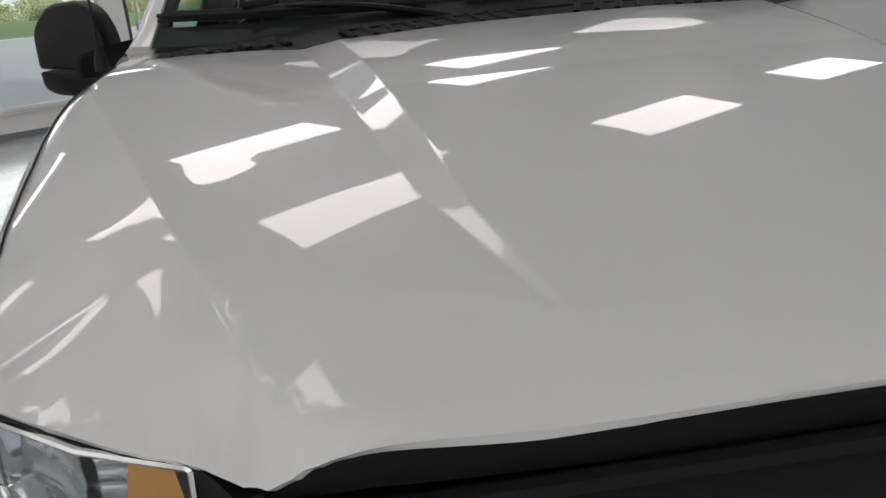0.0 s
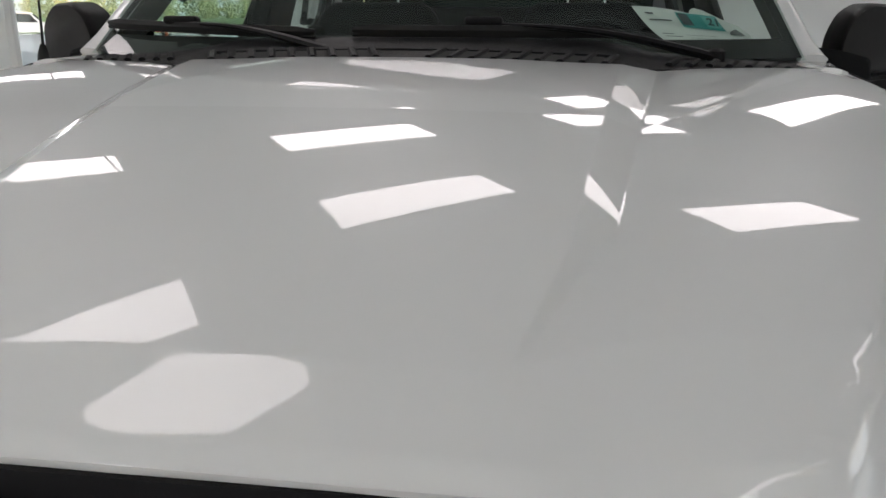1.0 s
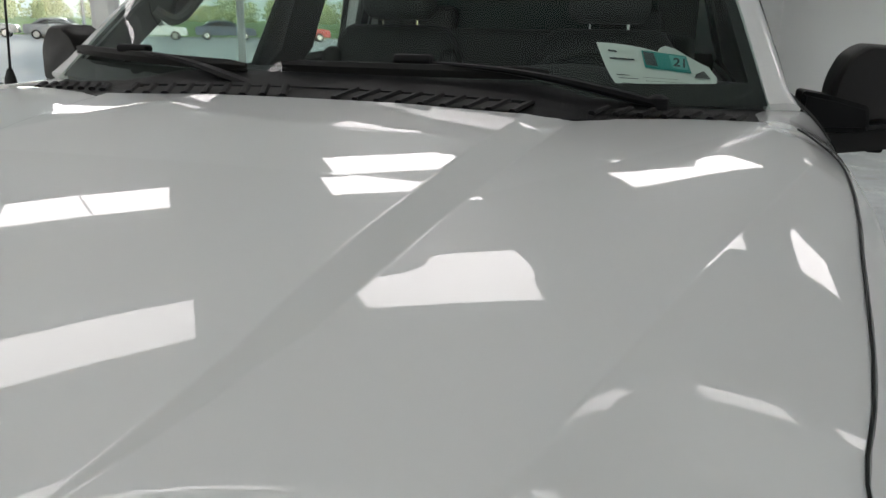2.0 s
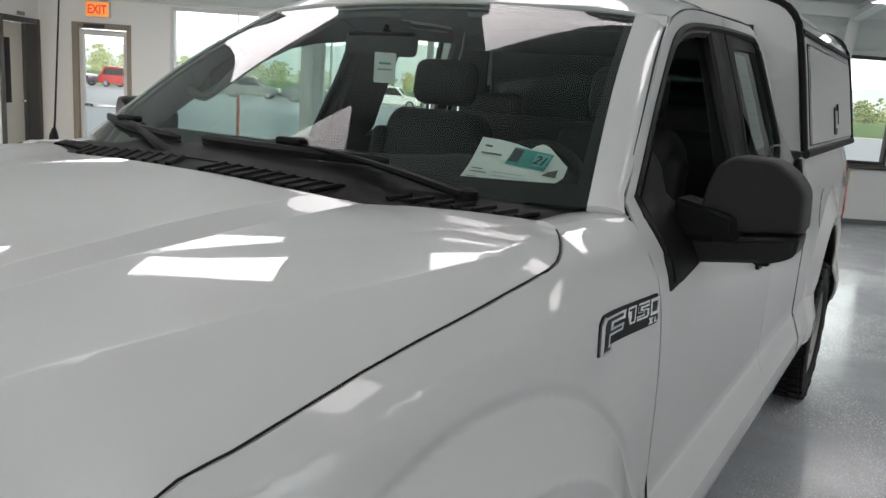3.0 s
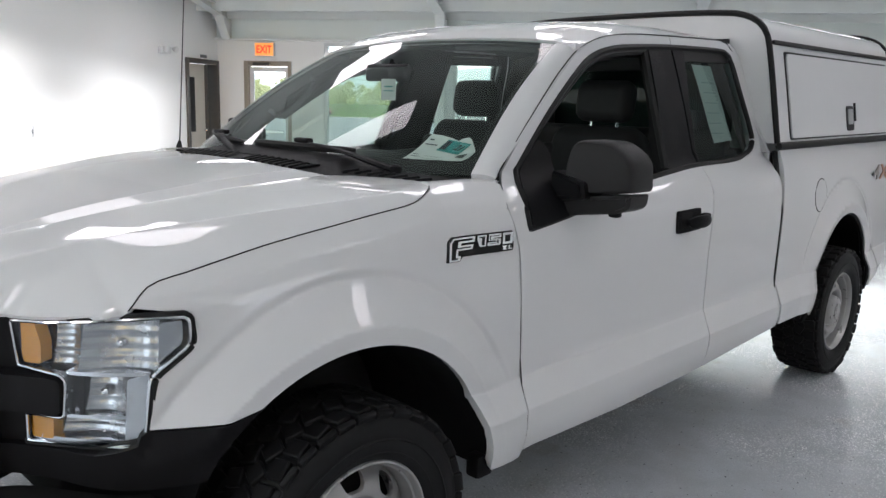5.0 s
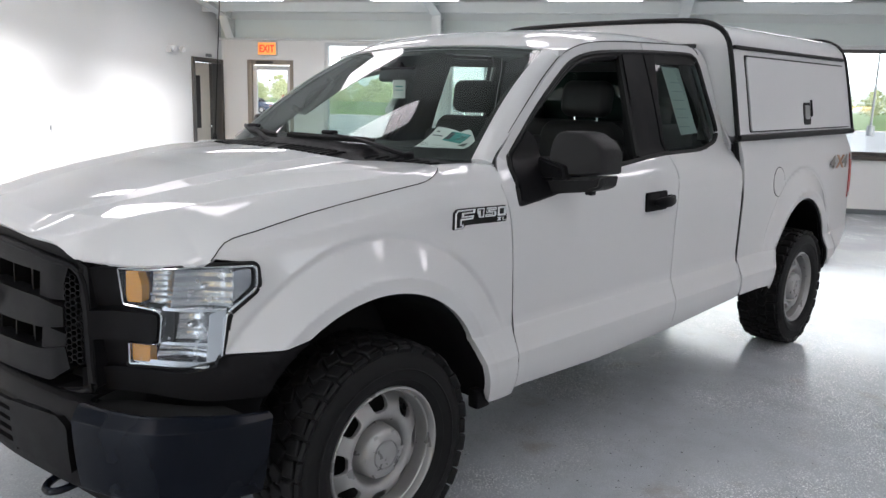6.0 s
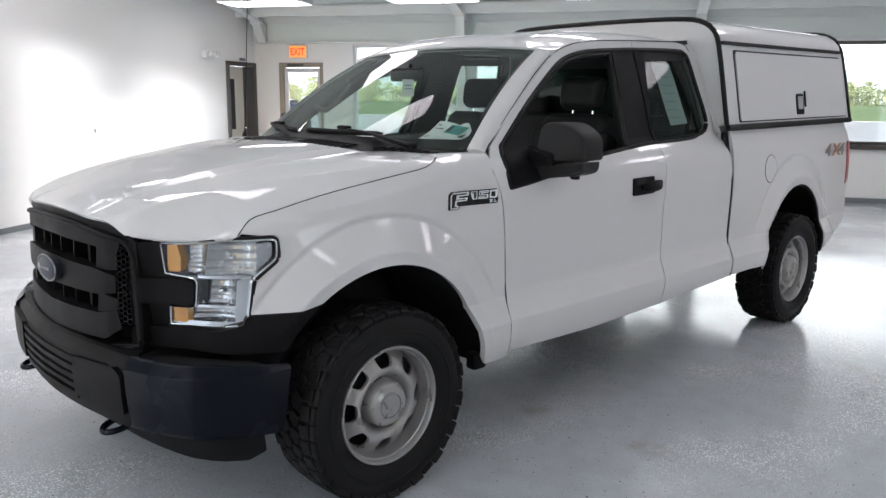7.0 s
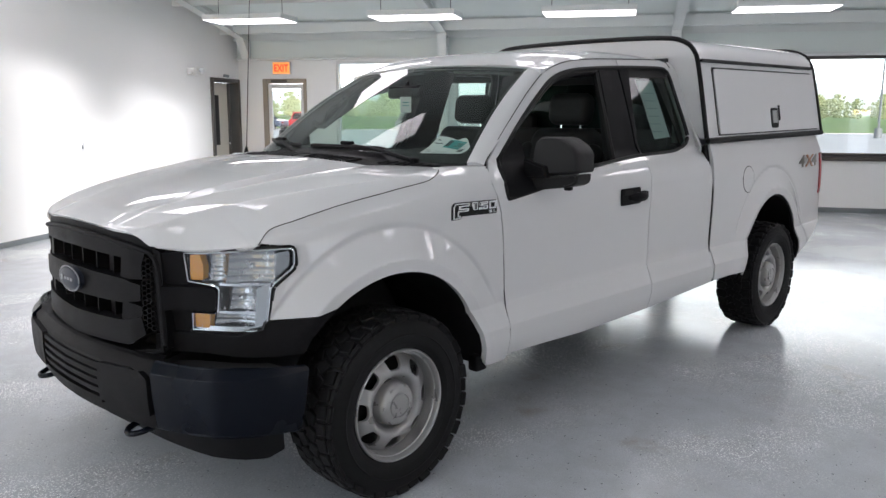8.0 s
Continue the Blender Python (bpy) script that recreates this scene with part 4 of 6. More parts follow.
# front bumper
BUMPER_PLAN = rounded_plan([(-0.916, 0.0), (-0.907, 0.20), (-0.879, 0.42), (-0.852, 0.56), (-0.806, 0.70), (-0.745, 0.815), (-0.700, 0.868), (-0.625, 0.914), (-0.53, 0.948), (-0.40, 0.965)])
bumper = empty("front_bumper", truck)
bumper["label"] = "painted black steel bumper with plastic inserts and a tow hook"
for s in (-1, 1):
    def bump(off, s=s):
        f = plan_surface(BUMPER_PLAN, s, off)
        def g(a, z):
            x, y, _ = f(a, z)
            k = (z - 0.60) / 0.11
            c = 0.007 * k * k + 0.9 * max(0.0, z - 0.664)
            n = smooth(0.5, 1.0, a)
            return (x + c * (1.0 - 0.7 * n), y - s * c * (0.5 + 0.4 * n), z)
        return g
    o = (-1, s * 0.6, 0)
    sheet("steel_face", fillet([(0.600, 0.700), (1.0, 0.697, 0.0), (1.215, 0.677), (1.180, 0.440), (1.10, 0.446, 0.0), (0.62, 0.462)], 0.012), bump(0.004), o, SATIN, bumper, 0.03, 0.05, creases=[((0, 0.664), (1, 0.664))])
    for z, lower, a1 in ((0.697, 0.020, 1.205), (0.461, 0.017, 1.170)):
        part("rolled_edge", tube([bump(-0.001)(lerp(0.612, a1, k / 24), z - lower * clamp((k - 14) / 10)) for k in range(25)], 0.006, 8), SATIN, bumper)
    sheet("corner_step", [(0.0, 0.702), (0.62, 0.702), (0.62, 0.44), (0.0, 0.44)], bump(-0.012), o, PLASTIC, bumper, 0.035, 0.05)
    sheet("side_insert", fillet([(0.285, 0.650), (0.545, 0.666), (0.590, 0.640), (0.595, 0.495), (0.285, 0.500)], 0.014), bump(0.010), o, PLASTIC, bumper, 0.035, 0.03)
    sheet("center_frame", [(0.0, 0.505), (0.285, 0.505), (0.285, 0.482), (0.0, 0.482)], bump(0.004), o, PLASTIC, bumper, 0.035, 0.03)
    for k in range(4):
        z = 0.525 + 0.034 * k
        sheet("louver", fillet([(0.0, z), (0.28, z), (0.28, z + 0.016), (0.0, z + 0.016)], 0.002), bump(0.004), o, PLASTIC, bumper, 0.05, 0.03)
    sheet("louver_shadow", [(0.0, 0.51), (0.28, 0.51), (0.28, 0.655), (0.0, 0.655)], bump(-0.009), o, DARK, bumper, 0.05, 0.0)
    # step pad on top, back to the grille and the lamp surround
    def pad(a, b, s=s):
        p = Vector(bump(0.003, s)(a, 0.700 - 0.020 * clamp((a - 1.0) / 0.2)))
        q = path_point(SURROUND, 0.0 if a < 0.6 else (a - 0.6) * 0.72)
        e = Vector((gx(min(a, 0.53), 0.69)[0] + 0.02, s * min(a, 0.53), 0.690)) if a < 0.58 else Vector((q.x + 0.03, s * (q.y - 0.03), 0.694))
        r = p.lerp(e, b)
        return (r.x, r.y, lerp(p.z, 0.692, b) + 0.014 * math.sin(math.pi * clamp(b)) * (1 - b))
    sheet("step_pad", [(0.0, 0.0), (0.64, 0.0), (0.64, 1.0), (0.0, 1.0)], pad, (0, 0, 1), PLASTIC, bumper, 0.06, 0.0)
    # dark sheet stands in for the shade in the gap above the bumper
    sheet("bumper_gap_shade", [(0.63, 0.06), (1.16, 0.06), (1.16, 1.0), (0.63, 1.0)], lambda a, b: (pad(a, b)[0], pad(a, b)[1], pad(a, b)[2] - 0.028), (0, 0, 1), DARK, bumper, 0.06, 0.0)
    # air dam below
    def dam(a, z, s=s):
        p = path_point(BUMPER_PLAN, a)
        k = (0.46 - z) / 0.15
        return (p.x + 0.07 + 0.05 * k, s * max(0.0, p.y - 0.03 - 0.05 * k * (p.y / 0.9)), z)
    sheet("air_dam", fillet([(0.0, 0.455), (1.06, 0.445), (1.055, 0.345), (0.99, 0.312), (0.78, 0.318), (0.60, 0.345), (0.40, 0.372), (0.0, 0.385)], 0.01), dam, o, PLASTIC, bumper, 0.05, 0.03)
    hook = [(-0.82 - 0.055 * math.sin(t), s * 0.455 + 0.045 * math.cos(t), 0.418 - 0.012 * math.sin(t)) for t in [math.pi * k / 12 for k in range(13)]]
    hook = [(-0.72, s * 0.455 + 0.045, 0.43)] + hook + [(-0.72, s * 0.455 - 0.045, 0.43)]
    part("tow_hook", tube(hook, 0.012, 8), SATIN, bumper)

# ---- cowl, wipers, antenna ----
cowl = empty("cowl", truck)
cowl["label"] = "black plastic cowl grille below the windshield"


def cowl_front(y):
    a = abs(y)
    return table([(0.0, 0.210), (0.2, 0.210), (0.39, 0.209), (0.425, 0.230), (0.48, 0.289), (0.66, 0.360), (0.80, 0.405)], a)


def cowl_z(x, y):
    """Rises from the hood's rear edge to the glass, steeper in the middle than at the corners."""
    k = min(abs(y) / 0.8, 1.0)
    return lerp(1.360, 1.338, k ** 1.5) + lerp(0.20, 0.06, k * k) * (x - cowl_front(y))


ys = [k / 30 - 0.8 for k in range(49)]
outline = [(cowl_front(y) - 0.012, y) for y in ys] + [(0.46, 0.82), (0.60, 0.835), (0.585, 0.79), (0.53, 0.66), (0.47, 0.45), (0.44, 0.2), (0.43, 0.0), (0.44, -0.2), (0.47, -0.45), (0.53, -0.66), (0.585, -0.79), (0.60, -0.835), (0.46, -0.82)]
sheet("cowl_panel", outline, lambda x, y: (x, y, cowl_z(x, y)), (0, 0, 1), PLASTIC, cowl, 0.05, 0.02)
for s in (-1, 1):
    for y0, y1, n, d in ((0.05, 0.375, 8, 0.030), (0.50, 0.74, 6, 0.022)):
        base = lambda y: cowl_front(y) + (0.030 if y < 0.45 else 0.022)
        yy = [lerp(y0, y1, k / 10) for k in range(11)]
        strip = [(base(y), s * y) for y in yy] + [(base(y) + 0.050 if y < 0.45 else base(y) + 0.040, s * y) for y in yy[::-1]]
        sheet("vent_shadow", strip, lambda x, y: (x, y, cowl_z(x, y) + 0.003), (0, 0, 1), DARK, cowl, 0.05, 0.0)
        for k in range(n + 1):
            y = lerp(y0, y1, k / n)
            x0, x1 = base(y) - 0.004, base(y) + (0.056 if y < 0.45 else 0.044)
            a, b = Vector((x0, s * y, cowl_z(x0, s * y) + 0.003)), Vector((x1, s * (y + 0.022), cowl_z(x1, s * y) + 0.004))
            part("vent_rib", tube([a, a.lerp(b, 0.5), b], 0.008, 6, 0.6), PLASTIC, cowl)
    part("rain_lip", tube([(base(y) + 0.062, s * y, cowl_z(base(y), y) + 0.010) for y in (0.0, 0.1, 0.2, 0.3, 0.40)], 0.006, 6), PLASTIC, cowl)


def on_glass(k, t, lift):
    p = Vector(windshield(k, t))
    a, b = Vector(windshield(k + 0.01, t)) - p, Vector(windshield(k, t + 0.01)) - p
    n = a.cross(b).normalized()
    if n.z < 0:
        n = -n
    return p + n * lift


for kp, tp, kn, tn, k0, t0, k1, t1 in ((-0.74, -0.02, -0.17, 0.105, 0.17, 0.075, -0.50, 0.075), (0.16, -0.02, 0.70, 0.105, 0.99, 0.095, 0.27, 0.065)):
    w = empty("wiper", truck)
    arm = [on_glass(lerp(kp, kn, j / 10), lerp(tp, tn, j / 10), 0.012 + 0.022 * math.sin(math.pi * j / 10)) for j in range(11)]
    part("arm", tube(arm, [0.018, 0.020, 0.019, 0.017, 0.015, 0.013, 0.011, 0.010, 0.009, 0.008, 0.008], 8, 0.5), PLASTIC, w)
    part("pivot_cap", tube([arm[0] + Vector((0, 0, -0.03)), arm[0] + Vector((0, 0, 0.012)), arm[0] + Vector((0, 0, 0.018))], [0.020, 0.020, 0.010], 14), PLASTIC, w)
    blade = [on_glass(lerp(k0, k1, j / 14), lerp(t0, t1, j / 14), 0.016) for j in range(15)]
    part("blade", tube(blade, [0.004] + [0.009] * 13 + [0.004], 6, 1.3), SEAL, w)
    part("rubber_edge", tube([p - Vector((0.0, 0, 0.010)) for p in blade], 0.004, 5), SEAL, w)
    n = on_glass(kn, tn, 0.020)
    part("blade_joint", moved(box((0.034, 0.080, 0.018), (0, 0, 0), 0.008, 3), Matrix.Translation(n)), PLASTIC, w)

ant = empty("antenna", truck)
part("mast", tube([(0.50, 0.905, 1.345), (0.505, 0.905, 1.40), (0.56, 0.905, 2.23)], [0.004, 0.003, 0.0018], 8), SEAL, ant)
part("base", tube([(0.50, 0.905, 1.325), (0.50, 0.905, 1.352), (0.502, 0.905, 1.375)], [0.016, 0.013, 0.006], 14), SEAL, ant)

# ---- windows, mirrors, handles, badges ----
DLO = [(0.672, 1.212), (0.678, 1.28), (0.694, 1.335), (0.770, 1.402), (0.97, 1.560), (1.20, 1.712), (1.32, 1.768), (1.45, 1.798), (1.60, 1.815), (1.93, 1.836), (2.38, 1.850), (2.47, 1.838), (2.505, 1.80), (2.525, 1.65), (2.560, 1.475), (2.545, 1.42), (2.48, 1.380), (2.29, 1.353), (1.93, 1.345), (1.69, 1.331), (1.45, 1.312), (1.30, 1.297), (1.16, 1.272), (1.0, 1.245), (0.72, 1.208)]
DLO = spline(DLO, 3, True)
for s in (-1, 1):
    o = (0, s, 0)
    inset = lambda d: (lambda x, z: (x, s * (hw(x, z) - d), z))
    if s > 0:                                   # the driver's window is rolled down
        glass_sheet("door_glass", [(0.75, 1.25), (0.78, 1.40), (0.97, 1.552), (1.20, 1.704), (1.32, 1.760), (1.45, 1.790), (1.60, 1.807), (1.74, 1.815), (1.68, 1.328), (1.30, 1.295), (1.0, 1.25)], lambda x, z: (x, s * (pane_y(x, z) - 0.028), z), o, SIDE_GLASS, truck, 0.08)
    glass_sheet("quarter_glass", [(2.03, 1.835), (2.38, 1.845), (2.46, 1.835), (2.50, 1.80), (2.520, 1.65), (2.553, 1.475), (2.54, 1.425), (2.475, 1.386), (2.29, 1.360), (1.92, 1.350)], lambda x, z: (x, s * (pane_y(x, z) - 0.018), z), o, AUTO_GLASS if s > 0 else PRIVACY, truck, 0.08)
    # dark pillar covers
    sheet("pillar_cover", [(1.655, 1.329), (1.715, 1.60), (1.735, 1.822), (1.927, 1.834), (1.927, 1.345), (1.80, 1.339)], inset(0.004), o, PLASTIC, truck, 0.06, 0.05)
    sheet("pillar_cover", [(1.940, 1.347), (1.940, 1.836), (2.045, 1.839), (1.985, 1.60), (1.955, 1.349)], inset(0.004), o, PLASTIC, truck, 0.06, 0.03)
    ribbon(DLO, inset(0.006), 0.013, SEAL, "window_seal", truck, 1.0)
    ribbon(spline([(0.80, 1.425), (0.99, 1.560), (1.21, 1.698), (1.33, 1.752), (1.45, 1.780), (1.60, 1.797), (1.72, 1.805)], 3) + [(1.70, 1.60), (1.655, 1.34)], inset(0.018), 0.016, SEAL, "glass_run", truck, 1.0, closed=False)
    sheet("window_header", [(2.03, 1.838), (2.38, 1.848), (2.47, 1.835), (2.49, 1.80), (2.02, 1.785)], inset(0.010), o, SEAL, truck, 0.06, 0.01)
    ribbon(spline([(0.640, 0.55), (0.645, 0.80), (0.632, 0.99), (0.617, 1.15), (0.588, 1.27), (0.613, 1.338), (0.675, 1.388), (0.770, 1.470), (0.986, 1.633), (1.098, 1.710), (1.233, 1.787), (1.40, 1.839), (1.60, 1.866), (1.93, 1.884), (2.40, 1.901), (2.505, 1.889), (2.540, 1.856)], 3), inset(0.0038), 0.0026, SEAL, "door_gap", truck, 1.0, closed=False)
    # sail panel and towing-size mirror
    mir = empty("side_mirror", truck)
    mir["label"] = "large black textured plastic door mirror on a thick arm"
    sheet("sail_panel", fillet([(0.674, 1.214), (0.680, 1.28), (0.696, 1.335), (0.772, 1.400), (0.86, 1.468, 0.0), (0.905, 1.44, 0.02), (0.925, 1.33, 0.03), (0.940, 1.27, 0.02), (1.02, 1.247), (0.72, 1.208)], 0.012), lambda x, z: (x, s * (hw(x, z) + 0.010), z), o, PLASTIC, mir, 0.03, 0.03)
    arm = fillet([(0.915, 1.280), (1.0, 1.288), (1.060, 1.290), (1.05, 1.345), (0.985, 1.362), (0.915, 1.372)], 0.012)
    def swept(bm, x0):
        for v in bm.verts:
            v.co.x += x0 + 0.55 * (abs(v.co.y) - 0.98) + 0.9 * max(0.0, 1.02 - abs(v.co.y))
        return bm
    bm = prism([(s * y, z) for y, z in arm], 0.115, 0.010, "x")
    part("arm", swept(bm, 0.785), PLASTIC, mir)
    shell = fillet([(0.972, 1.298, 0.012), (0.974, 1.392, 0.03), (0.996, 1.452, 0.03), (1.028, 1.476, 0.02), (1.108, 1.472, 0.02), (1.150, 1.440, 0.02), (1.174, 1.405, 0.02), (1.178, 1.315, 0.012)], 0.03, 6)
    bm = bmesh.new()
    rings = []
    for dx, k in ((0.0, 0.90), (0.004, 0.945), (0.014, 0.98), (0.034, 1.0), (0.125, 1.0), (0.132, 0.985)):
        rings.append([bm.verts.new((dx, s * lerp(1.075, y, k), lerp(1.39, z, k))) for y, z in shell])
    for a, b in zip(rings, rings[1:]):
        for i in range(len(a)):
            j = (i + 1) % len(a)
            bm.faces.new((a[i], a[j], b[j], b[i]))
    bm.faces.new(rings[0])
    bmesh.ops.recalc_face_normals(bm, faces=bm.faces)
    part("mirror_housing", swept(bm, 0.800), HOUSING, mir)
    bm = prism([(s * lerp(1.075, y, 0.96), lerp(1.39, z, 0.96)) for y, z in shell], 0.004, 0, "x")
    part("mirror_glass", swept(bm, 0.925), material("mirror_silver", (0.85, 0.87, 0.88), 0.02, metal=1.0), mir)
    low = fillet([(0.925, 1.222), (1.140, 1.250, 0.02), (1.172, 1.266, 0.015), (1.176, 1.309), (0.985, 1.292), (0.925, 1.286)], 0.008)
    part("lower_skull_cap", swept(prism([(s * y, z) for y, z in low], 0.122, 0.010, "x"), 0.799), HOUSING, mir)
    part("puddle_lamp", box((0.030, 0.036, 0.02), (0.95, s * 1.10, 1.240), 0.006), PLASTIC, mir)
    # handles
    h = empty("door_handle", truck)
    proud = lambda d: (lambda x, z: (x, s * (hw(x, z) + d), z))
    sheet("escutcheon", fillet([(1.590, 1.095), (1.780, 1.098), (1.782, 1.186), (1.593, 1.184)], 0.014), proud(0.010), o, PLASTIC, h, 0.03, 0.012)
    sheet("cup", fillet([(1.612, 1.148), (1.700, 1.150), (1.700, 1.178), (1.620, 1.178)], 0.012), proud(0.0115), o, DARK, h, 0.02, 0.0)
    pull = [(lerp(1.630, 1.800, k / 8), s * (hw(1.7, 1.14) + 0.020 + 0.030 * math.sin(math.pi * (0.15 + 0.75 * k / 8))), 1.140) for k in range(9)]
    part("pull", tube(pull, [0.010, 0.016, 0.019, 0.020, 0.020, 0.020, 0.020, 0.019, 0.012], 10, 1.3), PLASTIC, h)
    part("end_cap", box((0.040, 0.034, 0.044), (1.800, s * (hw(1.83, 1.14) + 0.020), 1.142), 0.008), PLASTIC, h)
    # side lettering on the front fender: bright block characters with raised edges on a black plate
    b = empty("fender_badge", truck)
    b["label"] = "chrome model lettering on a black plate"
    bx = lambda t: lerp(0.332, 0.592, t) if s < 0 else lerp(0.592, 0.332, t)
    bz = lambda v: lerp(1.138, 1.206, v)
    def badge_piece(name, pts, lift, mat, thick, parent, r=0.0):
        pts = fillet([(bx(t + 0.02 * (v - 0.5)), bz(v)) for t, v in pts], r, 3) if r else [(bx(t + 0.02 * (v - 0.5)), bz(v)) for t, v in pts]
        return sheet(name, pts, proud(lift), o, mat, parent, 0.02, thick)
    badge_piece("plate", [(-0.018, -0.03), (0.19, -0.03), (0.22, 0.14), (0.98, 0.14), (1.0, 0.20), (1.0, 0.52), (0.98, 0.60), (0.975, 1.02), (0.04, 1.02), (-0.018, 0.84)], 0.003, SEAL, 0.006, b, 0.004)
    letter_f = [(0.0, 0.02), (0.165, 0.02), (0.17, 0.22), (0.125, 0.22), (0.13, 0.44), (0.345, 0.44), (0.36, 0.64), (0.17, 0.64), (0.175, 0.74), (0.375, 0.74), (0.385, 0.97), (0.05, 0.97), (0.0, 0.80)]
    digit_1 = [(0.455, 0.48), (0.545, 0.48), (0.555, 0.97), (0.42, 0.97), (0.415, 0.78), (0.46, 0.78)]
    digit_5 = [(0.57, 0.48), (0.755, 0.48), (0.775, 0.55), (0.775, 0.74), (0.66, 0.77), (0.66, 0.80), (0.775, 0.80), (0.775, 0.97), (0.59, 0.97), (0.585, 0.70), (0.70, 0.67), (0.70, 0.62), (0.57, 0.62)]
    digit_0 = [(0.80, 0.48), (0.955, 0.48), (0.965, 0.97), (0.80, 0.97)]
    bar_x = [(0.80, 0.22), (0.83, 0.22), (0.845, 0.275), (0.86, 0.22), (0.89, 0.22), (0.862, 0.31), (0.89, 0.40), (0.86, 0.40), (0.845, 0.345), (0.83, 0.40), (0.80, 0.40), (0.828, 0.31)]
    bar_l = [(0.905, 0.22), (0.97, 0.22), (0.97, 0.265), (0.928, 0.265), (0.928, 0.40), (0.905, 0.40)]
    # dark inlays leave a bright raised edge on the large characters
    dark_f = [(0.028, 0.09), (0.13, 0.09), (0.13, 0.15), (0.088, 0.15), (0.098, 0.515), (0.315, 0.515), (0.32, 0.565), (0.115, 0.565), (0.125, 0.82), (0.335, 0.82), (0.34, 0.90), (0.062, 0.90), (0.030, 0.76)]
    dark_1 = [(0.482, 0.54), (0.522, 0.54), (0.530, 0.91), (0.448, 0.91), (0.446, 0.85), (0.488, 0.85)]
    dark_5 = [(0.60, 0.90), (0.755, 0.90), (0.755, 0.87), (0.617, 0.87), (0.615, 0.74), (0.735, 0.705), (0.735, 0.55), (0.59, 0.55), (0.59, 0.575), (0.712, 0.575), (0.712, 0.69), (0.602, 0.72)]
    dark_0 = [(0.838, 0.58), (0.912, 0.58), (0.918, 0.87), (0.838, 0.87)]
    for name, pts, inlay in (("letter_f", letter_f, dark_f), ("digit_one", digit_1, dark_1), ("digit_five", digit_5, dark_5), ("digit_zero", digit_0, dark_0), ("letter_x", bar_x, None), ("letter_l", bar_l, None)):
        ch = badge_piece(name, pts, 0.009 if inlay else 0.0065, CHROME, 0.006 if inlay else 0.003, b)
        if inlay:
            badge_piece("inlay", inlay, 0.0096, SEAL, 0.001, ch)
    def text(body, x, z, size, depth, mat, parent, wide=1.0):
        cu = bpy.data.curves.new("lettering", "FONT")
        cu.body, cu.size, cu.extrude, cu.bevel_depth, cu.offset = body, size, depth, 0.0015, 0.0012
        tmp = bpy.data.objects.new("tmp", cu)
        me = bpy.data.meshes.new_from_object(tmp)
        bpy.data.objects.remove(tmp)
        bpy.data.curves.remove(cu)
        me.transform(Matrix.Diagonal((wide, 1, 1, 1)))
        ob = new("lettering", me)
        me.materials.clear()
        me.materials.append(mat)
        ob.parent = parent
        yy = s * (hw(x, z) + 0.008)
        ob.matrix_basis = Matrix.Translation((x, yy, z)) @ (pose(0, 0, 0, 90, 0, 0) if s < 0 else pose(0, 0, 0, 90, 0, 180))
        return ob
    d = empty("bed_decal", truck)
    GOLD = material("grey_gold_decal", (0.20, 0.185, 0.16), 0.35, vary=0.2, scale=30)
    TAN_DECAL = material("tan_orange_decal", (0.36, 0.17, 0.08), 0.35, vary=0.15, scale=30)
    for body, k, ink in (("4", 0, GOLD), ("X", 1, TAN_DECAL), ("4", 2, GOLD)):
        text(body, 4.04 + 0.137 * k if s < 0 else 4.46 - 0.137 * k, 1.186, 0.125, 0.0005, ink, d, 1.62)
    # fuel flap seam, mud flap, wheel-opening liner edge
    if s < 0:
        pts = [(3.175 + 0.085 * math.cos(2 * math.pi * k / 24), 1.145 + 0.088 * math.sin(2 * math.pi * k / 24)) for k in range(24)]
        ribbon(pts, proud(-0.0015), 0.0035, DARK, "fuel_flap_seam", truck)
        sheet("fuel_flap", [(3.175 + 0.083 * math.cos(2 * math.pi * k / 24), 1.145 + 0.086 * math.sin(2 * math.pi * k / 24)) for k in range(24)], proud(0.002), o, PAINT, truck, 0.03, 0.006)
    part("splash_guard", box((0.075, 0.055, 0.075), (0.498, s * 0.958, 0.482), 0.012), PLASTIC, truck)
    ribbon(arc(REAR["cx"], REAR["cz"], REAR["rx"], REAR["rz"], 8, 175, 24), proud(-0.02), 0.014, PLASTIC, "arch_lip", truck, closed=False)
    ribbon([(2.655, 0.53), (2.645, 0.745), (2.660, 1.10), (2.660, 1.39)], proud(-0.012), 0.014, SEAL, "bed_gap", truck, closed=False)
    # dark sheets behind the panel gaps, added for the shade inside them
    sheet("gap_shade", [(-0.45, 0.98), (-0.40, 1.10), (0.36, 1.30), (0.55, 1.35), (0.70, 1.34), (0.66, 1.20), (0.67, 0.52), (0.55, 0.52), (0.50, 0.98), (0.2, 1.03), (-0.2, 1.0)], inset(0.034), o, DARK, truck, 0.08, 0.0)
    sheet("gap_shade", [(1.80, 0.52), (1.96, 0.52), (1.96, 1.335), (1.80, 1.33)], inset(0.034), o, DARK, truck, 0.08, 0.0)
    sheet("gap_shade", [(2.52, 0.54), (2.75, 0.54), (2.75, 1.37), (2.60, 1.40), (2.55, 1.40)], inset(0.034), o, DARK, truck, 0.08, 0.0)
    sheet("gap_shade", [(0.60, 1.33), (0.70, 1.33), (1.0, 1.60), (1.25, 1.762), (1.45, 1.825), (1.93, 1.862), (2.42, 1.872), (2.42, 1.902), (1.93, 1.900), (1.40, 1.850), (1.22, 1.796), (0.97, 1.64)], inset(0.030), o, DARK, truck, 0.08, 0.0)

